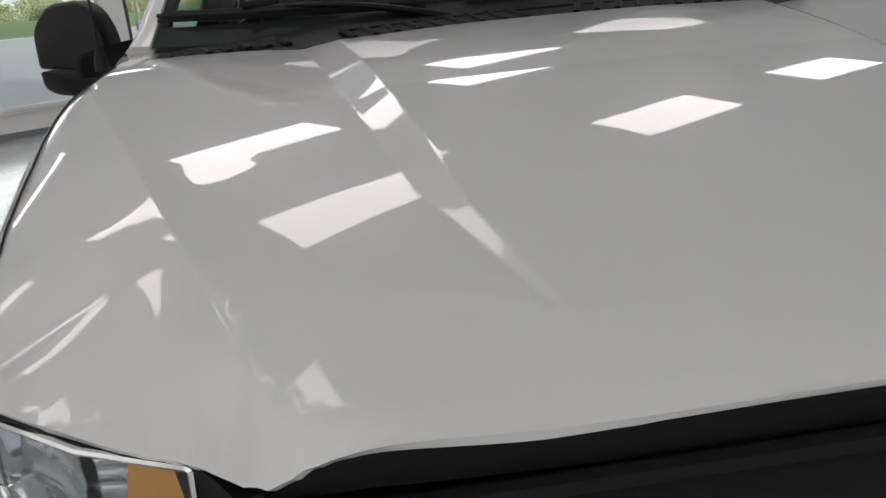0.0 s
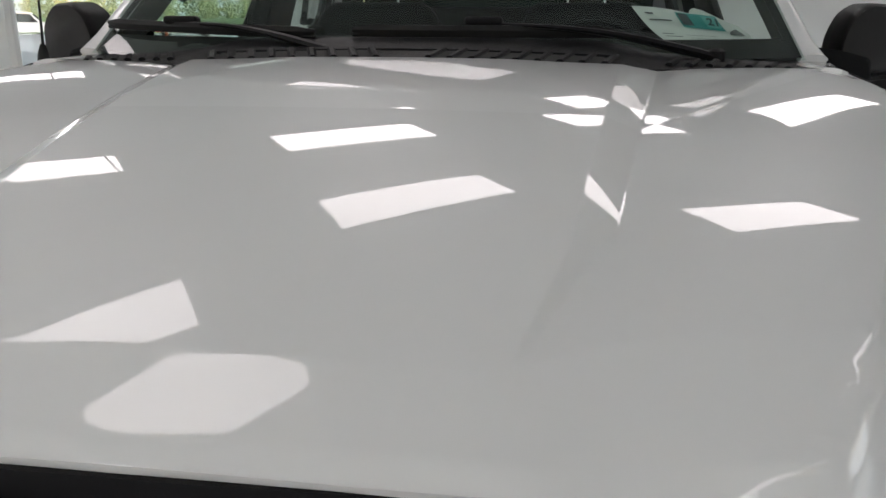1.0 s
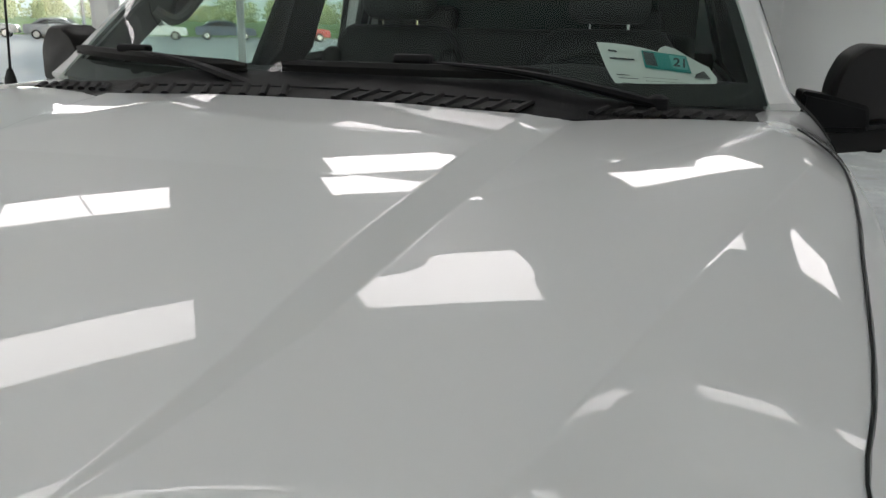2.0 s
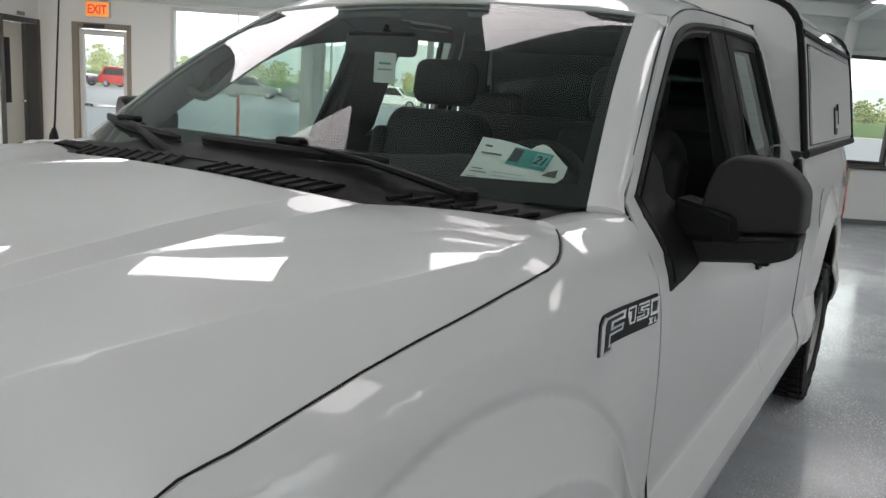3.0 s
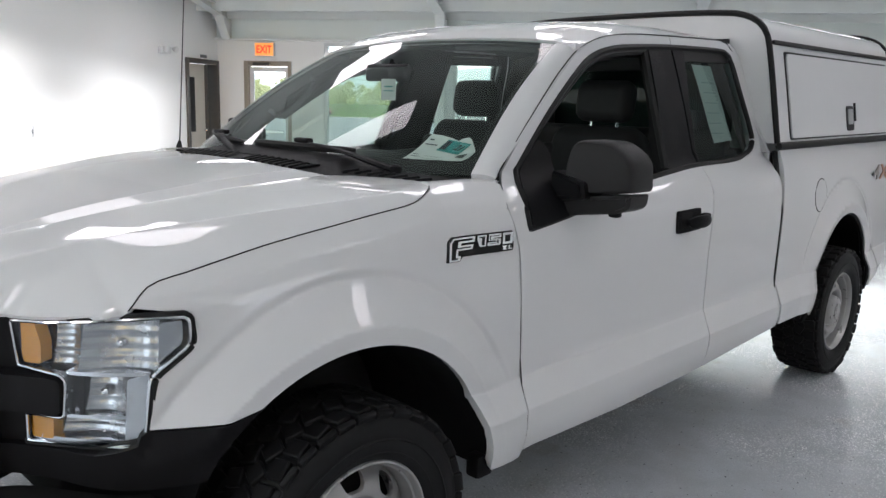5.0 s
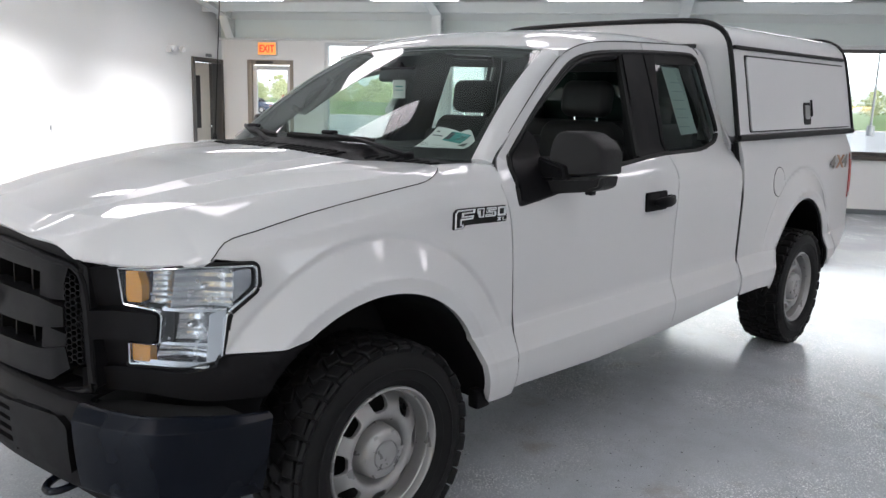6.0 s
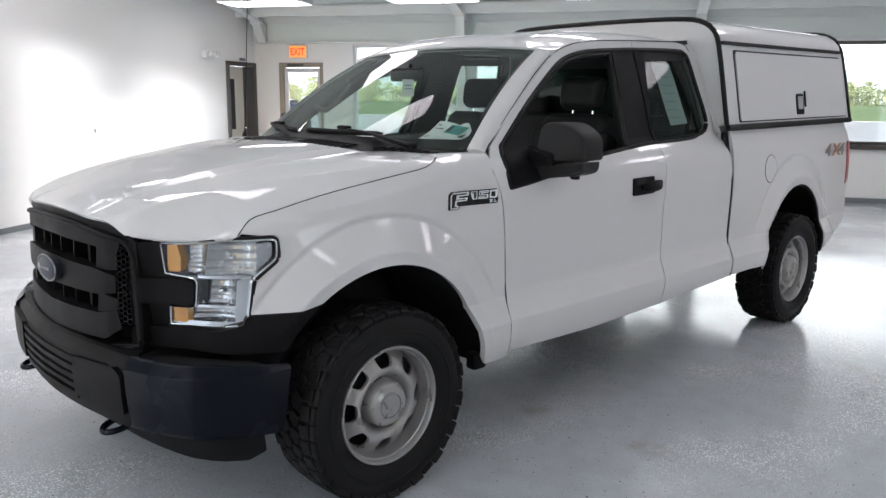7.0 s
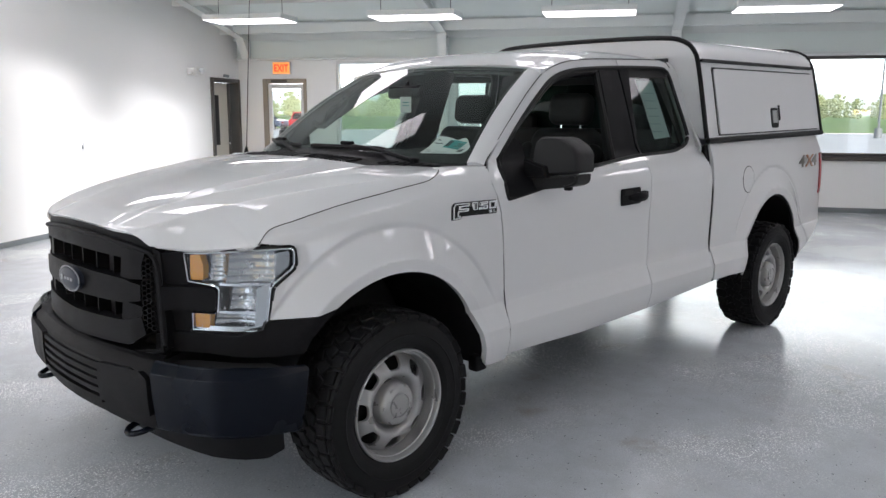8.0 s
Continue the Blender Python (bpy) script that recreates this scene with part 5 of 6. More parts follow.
# ---- cabin ----
for y in (-0.40, 0.40):
    seat = empty("front_seat", truck, pose(1.55, y, 0.56))
    part("seat", moved(box((0.52, 0.54, 0.18), (0, 0, 0), 0.06, 4), pose(-0.02, 0, 0.36, 0, -6, 0)), FABRIC, seat)
    bm = moved(box((0.17, 0.56, 0.64), (0, 0, 0.32), 0.07, 5), pose(0.22, 0, 0.33, 0, 14, 0))
    for v in bm.verts:
        # the shoulders narrow and round off towards the top
        k = smooth(0.62, 0.98, v.co.z)
        v.co.y *= 1 - 0.16 * k
        v.co.z -= 0.05 * k * min(1.0, abs(v.co.y) / 0.24) ** 2
    part("backrest", bm, FABRIC, seat)
    for d in (-0.235, 0.235):
        part("bolster", moved(box((0.10, 0.085, 0.50), (0, 0, 0), 0.04, 4), pose(0.235, d, 0.60, 0, 14, 0)), FABRIC, seat)
    hr = part("headrest", moved(box((0.12, 0.29, 0.19), (0, 0, 0), 0.055, 5), pose(0.390, 0, 1.042, 0, 8, 0)), FABRIC, seat)
    for d in (-0.07, 0.07):
        part("post", tube([(0.385, d, 0.90), (0.39, d, 1.00)], 0.006, 8), CHROME, hr)
    part("base", box((0.45, 0.45, 0.26), (0, 0, 0.12), 0.02), DARK, seat)
rear = empty("rear_bench", truck)
part("seat", box((0.42, 1.45, 0.18), (2.23, 0, 0.98), 0.05, 4), FABRIC, rear)
part("backrest", moved(box((0.14, 1.45, 0.48), (0, 0, 0.24), 0.05, 4), pose(2.44, 0, 1.0, 0, 6, 0)), FABRIC, rear)
for y in (-0.45, 0.45):
    part("headrest", box((0.09, 0.26, 0.15), (2.51, y, 1.50), 0.035, 3), FABRIC, rear)
part("rear_wall_trim", box((0.02, 1.62, 0.82), (2.600, 0, 0.985), 0.006), FABRIC, truck)
for y in (-0.64, 0.64):
    part("rear_wall_trim", box((0.015, 0.17, 0.40), (2.572, y, 1.585), 0.006), FABRIC, truck)
part("rear_header_trim", box((0.015, 1.36, 0.15), (2.560, 0, 1.845), 0.006), FABRIC, truck)
part("center_console", box((0.55, 0.22, 0.30), (1.35, 0, 0.92), 0.03, 3), PLASTIC, truck)
DASH = material("dark_dashboard_plastic", (0.016, 0.016, 0.017), 0.65, spec=0.2, vary=0.15, scale=20)
dash = sheet("dashboard", [(0.36, -0.80), (0.98, -0.80), (0.98, 0.80), (0.36, 0.80)], lambda x, y: (max(x, 0.36 + 0.21 * abs(y / 0.8) ** 2.2), y, 1.352 + 0.030 * smooth(0.45, 0.75, x) - 0.06 * smooth(0.88, 0.98, x) + 0.03 * math.exp(-((y + 0.40) / 0.2) ** 2) * smooth(0.6, 0.8, x)), (0, 0, 1), DASH, truck, 0.05, 0.0)
part("dash_face", box((0.06, 1.60, 0.45), (0.965, 0, 1.07), 0.03, 3), DASH, dash)
part("firewall", box((0.04, 1.62, 0.75), (0.60, 0, 0.92), 0.01), DARK, truck)
sw = empty("steering_wheel", truck, pose(1.14, -0.40, 1.27, 0, -62, 0))
part("rim", tube([(0.185 * math.cos(2 * math.pi * k / 32), 0.185 * math.sin(2 * math.pi * k / 32), 0) for k in range(34)], 0.015, 8, 1.0, False), FABRIC, sw)
part("hub", moved(box((0.17, 0.15, 0.05), (0, 0, 0), 0.03, 3), pose(0, 0, -0.02)), PLASTIC, sw)
part("spoke", box((0.03, 0.36, 0.02), (0, 0, -0.01), 0.006), PLASTIC, sw)
part("column", tube([(0, 0, -0.02), (0, 0, -0.25)], 0.04, 12), PLASTIC, sw)
rv = empty("rearview_mirror", truck, pose(0.965, 0.02, 1.69, 0, 8, 0))
part("housing", box((0.035, 0.25, 0.07), (0, 0, 0), 0.02, 3), PLASTIC, rv)
part("stem", tube([(0.010, 0, 0.02), (0.016, 0, 0.058)], 0.008, 8), PLASTIC, rv)
for s in (-1, 1):
    inset = lambda d: (lambda x, z: (x, s * (hw(x, z) - d), z))
    sheet("door_card", [(0.66, 0.56), (2.55, 0.56), (2.55, 1.36), (1.93, 1.335), (1.30, 1.285), (0.75, 1.20)], inset(0.085), (0, -s, 0), FABRIC, truck, 0.1, 0.0)
    sheet("sill_trim", [(0.70, 1.20), (1.30, 1.288), (1.93, 1.338), (2.55, 1.365), (2.55, 1.345), (1.93, 1.318), (1.30, 1.268), (0.70, 1.18)], inset(0.06), (0, -s, 0), FABRIC, truck, 0.1, 0.03)
    sheet("center_pillar_trim", [(1.69, 1.30), (1.76, 1.84), (2.02, 1.85), (1.97, 1.33)], inset(0.065), (0, -s, 0), FABRIC, truck, 0.08, 0.02)
    sheet("rear_pillar_trim", [(2.50, 1.36), (2.46, 1.80), (2.40, 1.86), (2.56, 1.86), (2.64, 1.5), (2.64, 1.36)], inset(0.05), (0, -s, 0), FABRIC, truck, 0.08, 0.02)
    # padded header over the door opening
    low = 0.045 if s < 0 else 0.085
    header = [(0.97, 1.56), (1.20, 1.712), (1.32, 1.768), (1.45, 1.798), (1.60, 1.815), (1.93, 1.836)]
    sheet("door_header_trim", [(x, z + 0.02) for x, z in header] + [(x, z - low * (smooth(0.97, 1.30, x) if s < 0 else 1.0)) for x, z in header[::-1]], inset(0.070), (0, -s, 0), FABRIC, truck, 0.08, 0.02)
    def inner_pillar(u, t, s=s):
        p = Vector(windshield(s * 0.985, t)) + Vector((0.02, 0, -0.02))
        q = table([(0.0, 0.0), (0.15, 0.16), (0.5, 0.5), (0.85, 0.84), (1.0, 1.0)], t)
        x, z = lerp(0.70, 1.30, q), lerp(1.33, 1.78, q)
        return tuple(p.lerp(Vector((x + 0.03, s * (hw(x, z) - 0.05), z)), u))
    sheet("windshield_pillar_trim", [(0, 0), (1, 0), (1, 1), (0, 1)], inner_pillar, (1, -s, 0), LINER, truck, 0.1, 0.01)
    visor = sheet("sun_visor", fillet([(s * 0.12, 0.0), (s * 0.56, 0.0), (s * 0.56, 0.17), (s * 0.12, 0.17)], 0.02), lambda y, b: (1.20 + b * 0.9, y, 1.795 + b * 0.25 - 0.02 * (y / 0.5) ** 2), (0, 0, -1), LINER, truck, 0.05, 0.015)
    grip = spline([(0.885, s * 0.758, 1.520), (0.915, s * 0.722, 1.495), (0.965, s * 0.705, 1.520), (1.055, s * 0.680, 1.610), (1.085, s * 0.680, 1.655), (1.075, s * 0.700, 1.675)], 4)
    if s > 0:
        part("grab_handle", tube(grip, 0.015, 8), LINER, truck)

# ---- the hall ----
WALL = material("white_wall_paint", (0.84, 0.85, 0.84), 0.55, vary=0.025, scale=1.5, bump=0.06, bump_scale=120)
BASE = material("grey_baseboard", (0.16, 0.18, 0.19), 0.5, vary=0.08, scale=6)
INSUL = material("pale_green_insulation_facing", (0.77, 0.83, 0.80), 0.6, vary=0.05, scale=1.2, bump=0.12, bump_scale=14)
BEAM = material("white_painted_steel", (0.74, 0.77, 0.75), 0.45, vary=0.04, scale=4)
BRONZE = material("bronze_frame", (0.085, 0.080, 0.075), 0.4, metal=0.5, vary=0.1, scale=12)
ALU = material("white_window_frame", (0.72, 0.73, 0.73), 0.4, vary=0.03, scale=8)


def floor_material():
    """Grey epoxy: cloudy colour, worn dull patches, pale speckle in drifts, brown stains and thin scuffs."""
    m = material("grey_epoxy_floor", (0.43, 0.45, 0.46), 0.2)
    t = m.node_tree
    p = t.nodes["Principled BSDF"]
    co = t.nodes.new("ShaderNodeTexCoord")

    def noise(scale, detail, rough=0.5, stretch=None):
        n = t.nodes.new("ShaderNodeTexNoise")
        n.inputs["Scale"].default_value, n.inputs["Detail"].default_value, n.inputs["Roughness"].default_value = scale, detail, rough
        src = co.outputs["Object"]
        if stretch:
            mp = t.nodes.new("ShaderNodeMapping")
            mp.inputs["Rotation"].default_value, mp.inputs["Scale"].default_value = (0, 0, stretch[0]), stretch[1]
            t.links.new(src, mp.inputs["Vector"])
            src = mp.outputs[0]
        t.links.new(src, n.inputs["Vector"])
        return n.outputs["Fac"]

    def remap(v, lo, hi, a=0.0, b=1.0):
        r = t.nodes.new("ShaderNodeMapRange")
        for k, q in zip(("From Min", "From Max", "To Min", "To Max"), (lo, hi, a, b)):
            r.inputs[k].default_value = q
        t.links.new(v, r.inputs["Value"])
        return r.outputs[0]

    def times(a, b):
        n = t.nodes.new("ShaderNodeMath")
        n.operation = "MULTIPLY"
        t.links.new(a, n.inputs[0])
        t.links.new(b, n.inputs[1])
        return n.outputs[0]

    def mix(fac, a, b):
        n = t.nodes.new("ShaderNodeMix")
        n.data_type = "RGBA"
        t.links.new(fac, n.inputs[0])
        for k, q in ((6, a), (7, b)):
            if isinstance(q, tuple):
                n.inputs[k].default_value = (*q, 1)
            else:
                t.links.new(q, n.inputs[k])
        return n.outputs[2]

    drift = remap(noise(0.9, 5), 0.42, 0.62)
    colour = mix(remap(noise(0.45, 6), 0.3, 0.7), (0.485, 0.512, 0.54), (0.58, 0.612, 0.645))
    speck = times(remap(noise(130, 2), 0.565, 0.62), drift)
    colour = mix(remap(noise(7, 5), 0.35, 0.65, 0, 0.45), colour, (0.41, 0.42, 0.425))
    colour = mix(remap(noise(260, 2), 0.40, 0.62, 0, 0.35), colour, (0.33, 0.35, 0.37))
    colour = mix(speck, colour, (0.84, 0.85, 0.84))
    colour = mix(remap(noise(60, 1), 0.735, 0.76), colour, (0.10, 0.10, 0.10))
    stain = times(remap(noise(2.1, 3), 0.62, 0.72, 0, 0.42), remap(noise(14, 4), 0.35, 0.65))
    colour = mix(stain, colour, (0.34, 0.26, 0.19))
    scuff = times(remap(noise(9, 2, 0.5, (0.7, (1, 14, 1))), 0.70, 0.74, 0, 0.6), remap(noise(1.6, 2), 0.5, 0.6))
    colour = mix(scuff, colour, (0.62, 0.63, 0.62))
    t.links.new(colour, p.inputs["Base Color"])
    r = t.nodes.new("ShaderNodeMath")
    r.operation = "ADD"
    t.links.new(remap(noise(0.7, 6, 0.6), 0.35, 0.7, 0.09, 0.22), r.inputs[0])
    t.links.new(times(speck, remap(noise(3, 2), 0, 1, 0.1, 0.3)), r.inputs[1])
    t.links.new(r.outputs[0], p.inputs["Roughness"])
    b = t.nodes.new("ShaderNodeBump")
    b.inputs["Strength"].default_value, b.inputs["Distance"].default_value = 0.14, 0.002
    t.links.new(noise(75, 4), b.inputs["Height"])
    t.links.new(b.outputs[0], p.inputs["Normal"])
    return m


FLOOR = floor_material()


def slab(name, lo, hi, mat, bevel=0.0, parent=None, kind="structure", label="", category=""):
    """A block of the hall, from corner to corner in the hall's own axes."""
    c = [(a + b) / 2 for a, b in zip(lo, hi)]
    ob = part(name, box([b - a for a, b in zip(lo, hi)], c, bevel), mat, parent, smooth_shade=bool(bevel))
    if not parent:
        ob.matrix_basis = ROOM
    tagged(ob, label, category, "", kind if not parent else "")
    return ob


UB, WL, WR, UF = 10.0, 5.15, -9.0, -6.0


def ceiling_z(u):
    return 2.93 + (UB - u) * 0.2 if u > 0 else 4.93 + u * 0.2


slab("floor", (UF - 0.2, WR - 0.2, -0.15), (UB + 0.2, WL + 0.2, 0.036), FLOOR)


def wall_piece(name, w0, w1, z0, z1, parent=None, u0=UB, u1=UB + 0.2, mat=WALL):
    return slab(name, (u0, w0, z0), (u1, w1, z1), mat, 0, parent)


back = empty("wall_back", None, ROOM)
tagged(back, "white showroom wall with windows and an exit door", "wall", "", "structure")
WINDOWS = [(1.37, 3.28, 0.36), (-0.43, 1.13, 0.36), (-2.30, -0.43, 0.36), (-7.20, -2.60, 0.92)]
wall_piece("wall_panel", 4.68, WL, 0, 2.5, back)
wall_piece("wall_panel", 3.84, 4.68, 2.16, 2.5, back)
wall_piece("wall_panel", 3.28, 3.84, 0, 2.5, back)
wall_piece("wall_panel", 1.13, 1.37, 0.36, 2.46, back)
wall_piece("wall_panel", -2.60, -2.30, 0.0, 2.46, back)
wall_piece("wall_panel", -2.30, 3.28, 0.0, 0.36, back)
wall_piece("wall_panel", -7.20, -2.60, 0.0, 0.92, back)
wall_piece("wall_panel", -7.20, 3.28, 2.46, 2.5, back)
wall_piece("wall_panel", WR, -7.20, 0.0, 2.5, back)
wall_piece("header", WR, WL, 2.5, 3.3, back, UB - 0.03, UB + 0.2, INSUL)
slab("baseboard", (UB - 0.012, WR, 0), (UB, 3.78, 0.112), BASE, 0.003)

left = empty("wall_left", None, ROOM)
tagged(left, "plain white showroom wall with a door near the corner", "wall", "", "structure")


def left_piece(u0, u1, z0, z1):
    bm = bmesh.new()
    top = (lambda u: ceiling_z(u) + 0.05) if z1 is None else (lambda u: z1)
    us = [u0] + ([0.0] if u0 < 0 < u1 else []) + [u1]
    pts = [(us[0], z0), (us[-1], z0)] + [(u, top(u)) for u in us[::-1]]
    bm = prism(pts, 0.2)
    return part("wall_panel", moved(bm, Matrix.Translation((0, WL, 0))), WALL, left, smooth_shade=False)


left_piece(UF, 9.0, 0, None)
left_piece(9.0, 9.93, 2.13, None)
left_piece(9.93, UB + 0.2, 0, None)
slab("baseboard", (UF, WL - 0.012, 0), (8.94, WL, 0.100), BASE, 0.003)

right = empty("wall_right", None, ROOM)
tagged(right, "white wall with an unseen low opening added for daylight", "wall", "", "structure")
front_wall = empty("wall_front", None, ROOM)
tagged(front_wall, "white wall with wide openings for daylight", "wall", "", "structure")
# unseen openings added behind the camera to shape the daylight: (from, to, sill, head)
for u0, u1, z0, z1 in ((UF, -5.2, 0, 5.0), (-5.2, -2.6, 0, 0.15), (-5.2, -2.6, 1.70, 5.0), (-2.6, UB, 0, 5.0)):
    slab("wall_panel", (u0, WR - 0.2, z0), (u1, WR, z1), WALL, 0, right)
for w0, w1, z0, z1 in ((WR, -0.75, 0, 3.9), (-0.75, 0.95, 0, 0.3), (-0.75, 0.95, 3.6, 3.9), (0.10, 0.34, 3.1, 3.6), (0.95, 1.6, 0, 3.9), (1.6, 4.7, 0, 0.3), (1.6, 4.7, 3.6, 3.9), (3.1, 3.2, 0.3, 3.6), (4.7, WL, 0, 3.9)):
    slab("wall_panel", (UF - 0.2, w0, z0), (UF, w1, z1), WALL, 0, front_wall)

bm = prism([(UF - 0.2, ceiling_z(UF - 0.2)), (0, ceiling_z(0)), (UB + 0.2, ceiling_z(UB + 0.2)), (UB + 0.2, ceiling_z(UB + 0.2) + 0.2), (0, ceiling_z(0) + 0.2), (UF - 0.2, ceiling_z(UF - 0.2) + 0.2)], WL - WR + 0.4)
tagged(part("ceiling", moved(bm, Matrix.Translation((0, WR - 0.2, 0))), INSUL, smooth_shade=False, m=ROOM), "pale green insulated metal roof", "ceiling", "", "structure")

# light panels
PANEL = glowing("light_panel_glow", (1.0, 0.93, 0.925), 4.4)


def light_z(u):
    return 4.37 - 0.2 * abs(u)


def troffer(u, w):
    """A flat box of sheet steel with a glowing diffuser below, hung level on two cables."""
    ob = empty("ceiling_light", None, ROOM @ Matrix.Translation((u, w, light_z(u))))
    tagged(ob, "white rectangular panel light hung level under the roof", "ceiling light", "ceiling lights")
    part("frame", box((0.61, 1.22, 0.075), (0, 0, 0.042), 0.004), BEAM, ob)
    part("diffuser", box((0.575, 1.185, 0.010), (0, 0, 0.003), 0.003), PANEL, ob)
    for w0 in (-0.5, 0.5):
        part("cable", tube([(0, w0, 0.078), (0, w0, ceiling_z(u) - light_z(u) - 0.005)], 0.004, 6), SEAL, ob)
    return ob


LIGHT_ROWS = {7.5: (3.66, 1.18, -1.20, -3.62, -6.05), 4.05: (3.66, 1.22, -1.14, -3.62, -6.05), 2.62: (-1.05,), 2.05: (3.66, 1.22, -3.62, -6.05), 0.70: (3.60, 1.10),
              -0.9: (-3.62, -6.05), -3.7: (3.66, 1.22, -1.14, -3.62, -6.05)}
for u, columns in LIGHT_ROWS.items():
    first_light = troffer(u, columns[0])
    for w in columns[1:]:
        copy_thing(first_light, ROOM @ Matrix.Translation((u, w, light_z(u))))

# ---- roof steel ----
frames = empty("roof_frame", None, ROOM)
tagged(frames, "white painted steel columns and rafters under the roof", "roof frame", "", "structure")
for w in (4.89, 1.25, -2.45, -6.12):
    # tapered column against the back wall and the rafter that it carries
    col = [(UB - 0.005, 0.0), (UB - 0.16, 0.0), (UB - 0.20, 2.30), (UB - 0.55, ceiling_z(UB - 0.55) - 0.06), (UB - 0.005, ceiling_z(UB) - 0.05)]
    if w != 1.25 and w > -5:
        col = [(UB - 0.035, 2.50)] + [(UB - 0.21, 2.50)] + col[3:]
    part("column_web", moved(prism(col, 0.016), Matrix.Translation((0, w - 0.008, 0))), BEAM, frames, smooth_shade=False)
    a, b = (Vector((col[i][0], w, col[i][1])) for i in (-4 if len(col) > 4 else 1, -2))
    part("column_flange", moved(box(((b - a).length, 0.15, 0.012), (0, 0, 0), 0.002), Matrix.Translation((a + b) / 2) @ (b - a).to_track_quat("X", "Z").to_matrix().to_4x4()), BEAM, frames)
    for u0, u1 in ((UB - 0.3, 0.0), (0.0, UF + 0.1)):
        z0, z1 = ceiling_z(u0) - 0.03, ceiling_z(u1) - 0.03
        for dz, hh, ww in ((-0.085, 0.11, 0.012), (-0.025, 0.012, 0.15), (-0.145, 0.012, 0.15)):
            p0, p1 = Vector((u0, w, z0 + dz)), Vector((u1, w, z1 + dz))
            part("rafter_plate", moved(box(((p1 - p0).length, ww, hh), (0, 0, 0), 0), Matrix.Translation((p0 + p1) / 2) @ Matrix.Rotation(-math.atan2(p1.z - p0.z, p1.x - p0.x) if u1 > u0 else math.atan2(p1.z - p0.z, u0 - u1), 4, "Y")), BEAM, frames, smooth_shade=False)
purlins = empty("purlins", None, ROOM)
tagged(purlins, "white steel purlins along the underside of the roof", "purlins", "", "structure")
for k in range(11):
    u = 9.35 - 1.45 * k
    if u < UF + 0.2:
        break
    z = ceiling_z(u)
    c = [(-0.065, -0.007), (0.006, -0.007), (0.006, -0.165), (0.065, -0.165), (0.065, -0.175), (-0.006, -0.175), (-0.006, -0.017), (-0.065, -0.017)]
    part("purlin", moved(prism([(u + p, z + q) for p, q in c], WL - WR), Matrix.Translation((0, WR, 0))), BEAM, purlins, smooth_shade=False)
for z in (2.93,):
    part("girt", moved(prism([(UB - 0.166, z + 0.026), (UB - 0.166, z - 0.12), (UB - 0.154, z - 0.12), (UB - 0.154, z + 0.014), (UB - 0.03, z + 0.014), (UB - 0.03, z + 0.026)], WL - WR), Matrix.Translation((0, WR, 0))), BEAM, purlins, smooth_shade=False)
slab("trim", (UB - 0.10, WR, 2.485), (UB - 0.03, WL, 2.52), BEAM, 0.003)

# ---- windows and doors of the back wall ----
for i, (w0, w1, z0) in enumerate(WINDOWS):
    dark = z0 > 0.5
    fm = BRONZE if dark else ALU
    win = empty("window_%d" % (i + 1), None, ROOM)
    tagged(win, "large fixed showroom window in a slim metal frame", "window", "", "structure")
    t = 0.05
    for lo, hi in (((UB + 0.02, w0, z0), (UB + 0.12, w1, z0 + t)), ((UB + 0.02, w0, 2.46 - t), (UB + 0.12, w1, 2.46)), ((UB + 0.02, w0, z0 + t), (UB + 0.12, w0 + t, 2.46 - t)), ((UB + 0.02, w1 - t, z0 + t), (UB + 0.12, w1, 2.46 - t))):
        slab("window_frame", lo, hi, fm, 0.004, win)
    g = slab("pane", (UB + 0.066, w0 + t, z0 + t), (UB + 0.072, w1 - t, 2.46 - t), CLEAR, 0, win)
    g.visible_shadow = False
    sill = slab("window_sill", (UB - 0.06, w0, z0 - 0.07 if dark else z0 - 0.03), (UB + 0.02, w1, z0), BRONZE if dark else ALU, 0.006, win)

ed = empty("door_1", None, ROOM)
tagged(ed, "glazed exit door in a brown metal frame", "door", "", "structure")
TAN = material("tan_metal_frame", (0.30, 0.26, 0.21), 0.5, vary=0.08, scale=10)
for lo, hi in (((UB - 0.02, 4.60, 0.0), (UB + 0.12, 4.68, 2.16)), ((UB - 0.02, 3.84, 0.0), (UB + 0.12, 3.90, 2.16)), ((UB - 0.02, 3.90, 2.08), (UB + 0.12, 4.60, 2.16))):
    slab("door_frame", lo, hi, TAN, 0.005, ed)
for lo, hi in (((UB + 0.04, 4.53, 0.02), (UB + 0.085, 4.60, 2.07)), ((UB + 0.04, 3.90, 0.02), (UB + 0.085, 3.97, 2.07)), ((UB + 0.04, 3.97, 1.99), (UB + 0.085, 4.53, 2.07)), ((UB + 0.04, 3.97, 0.02), (UB + 0.085, 4.53, 0.25))):
    slab("door_rail", lo, hi, ALU, 0.004, ed)
slab("door_pane", (UB + 0.058, 3.97, 0.25), (UB + 0.066, 4.53, 1.99), CLEAR, 0, ed).visible_shadow = False
slab("push_bar", (UB - 0.03, 3.98, 0.98), (UB + 0.01, 4.52, 1.03), CHROME, 0.01, ed)
slab("door_closer", (UB - 0.06, 4.20, 2.09), (UB - 0.02, 4.50, 2.14), BRONZE, 0.006, ed)

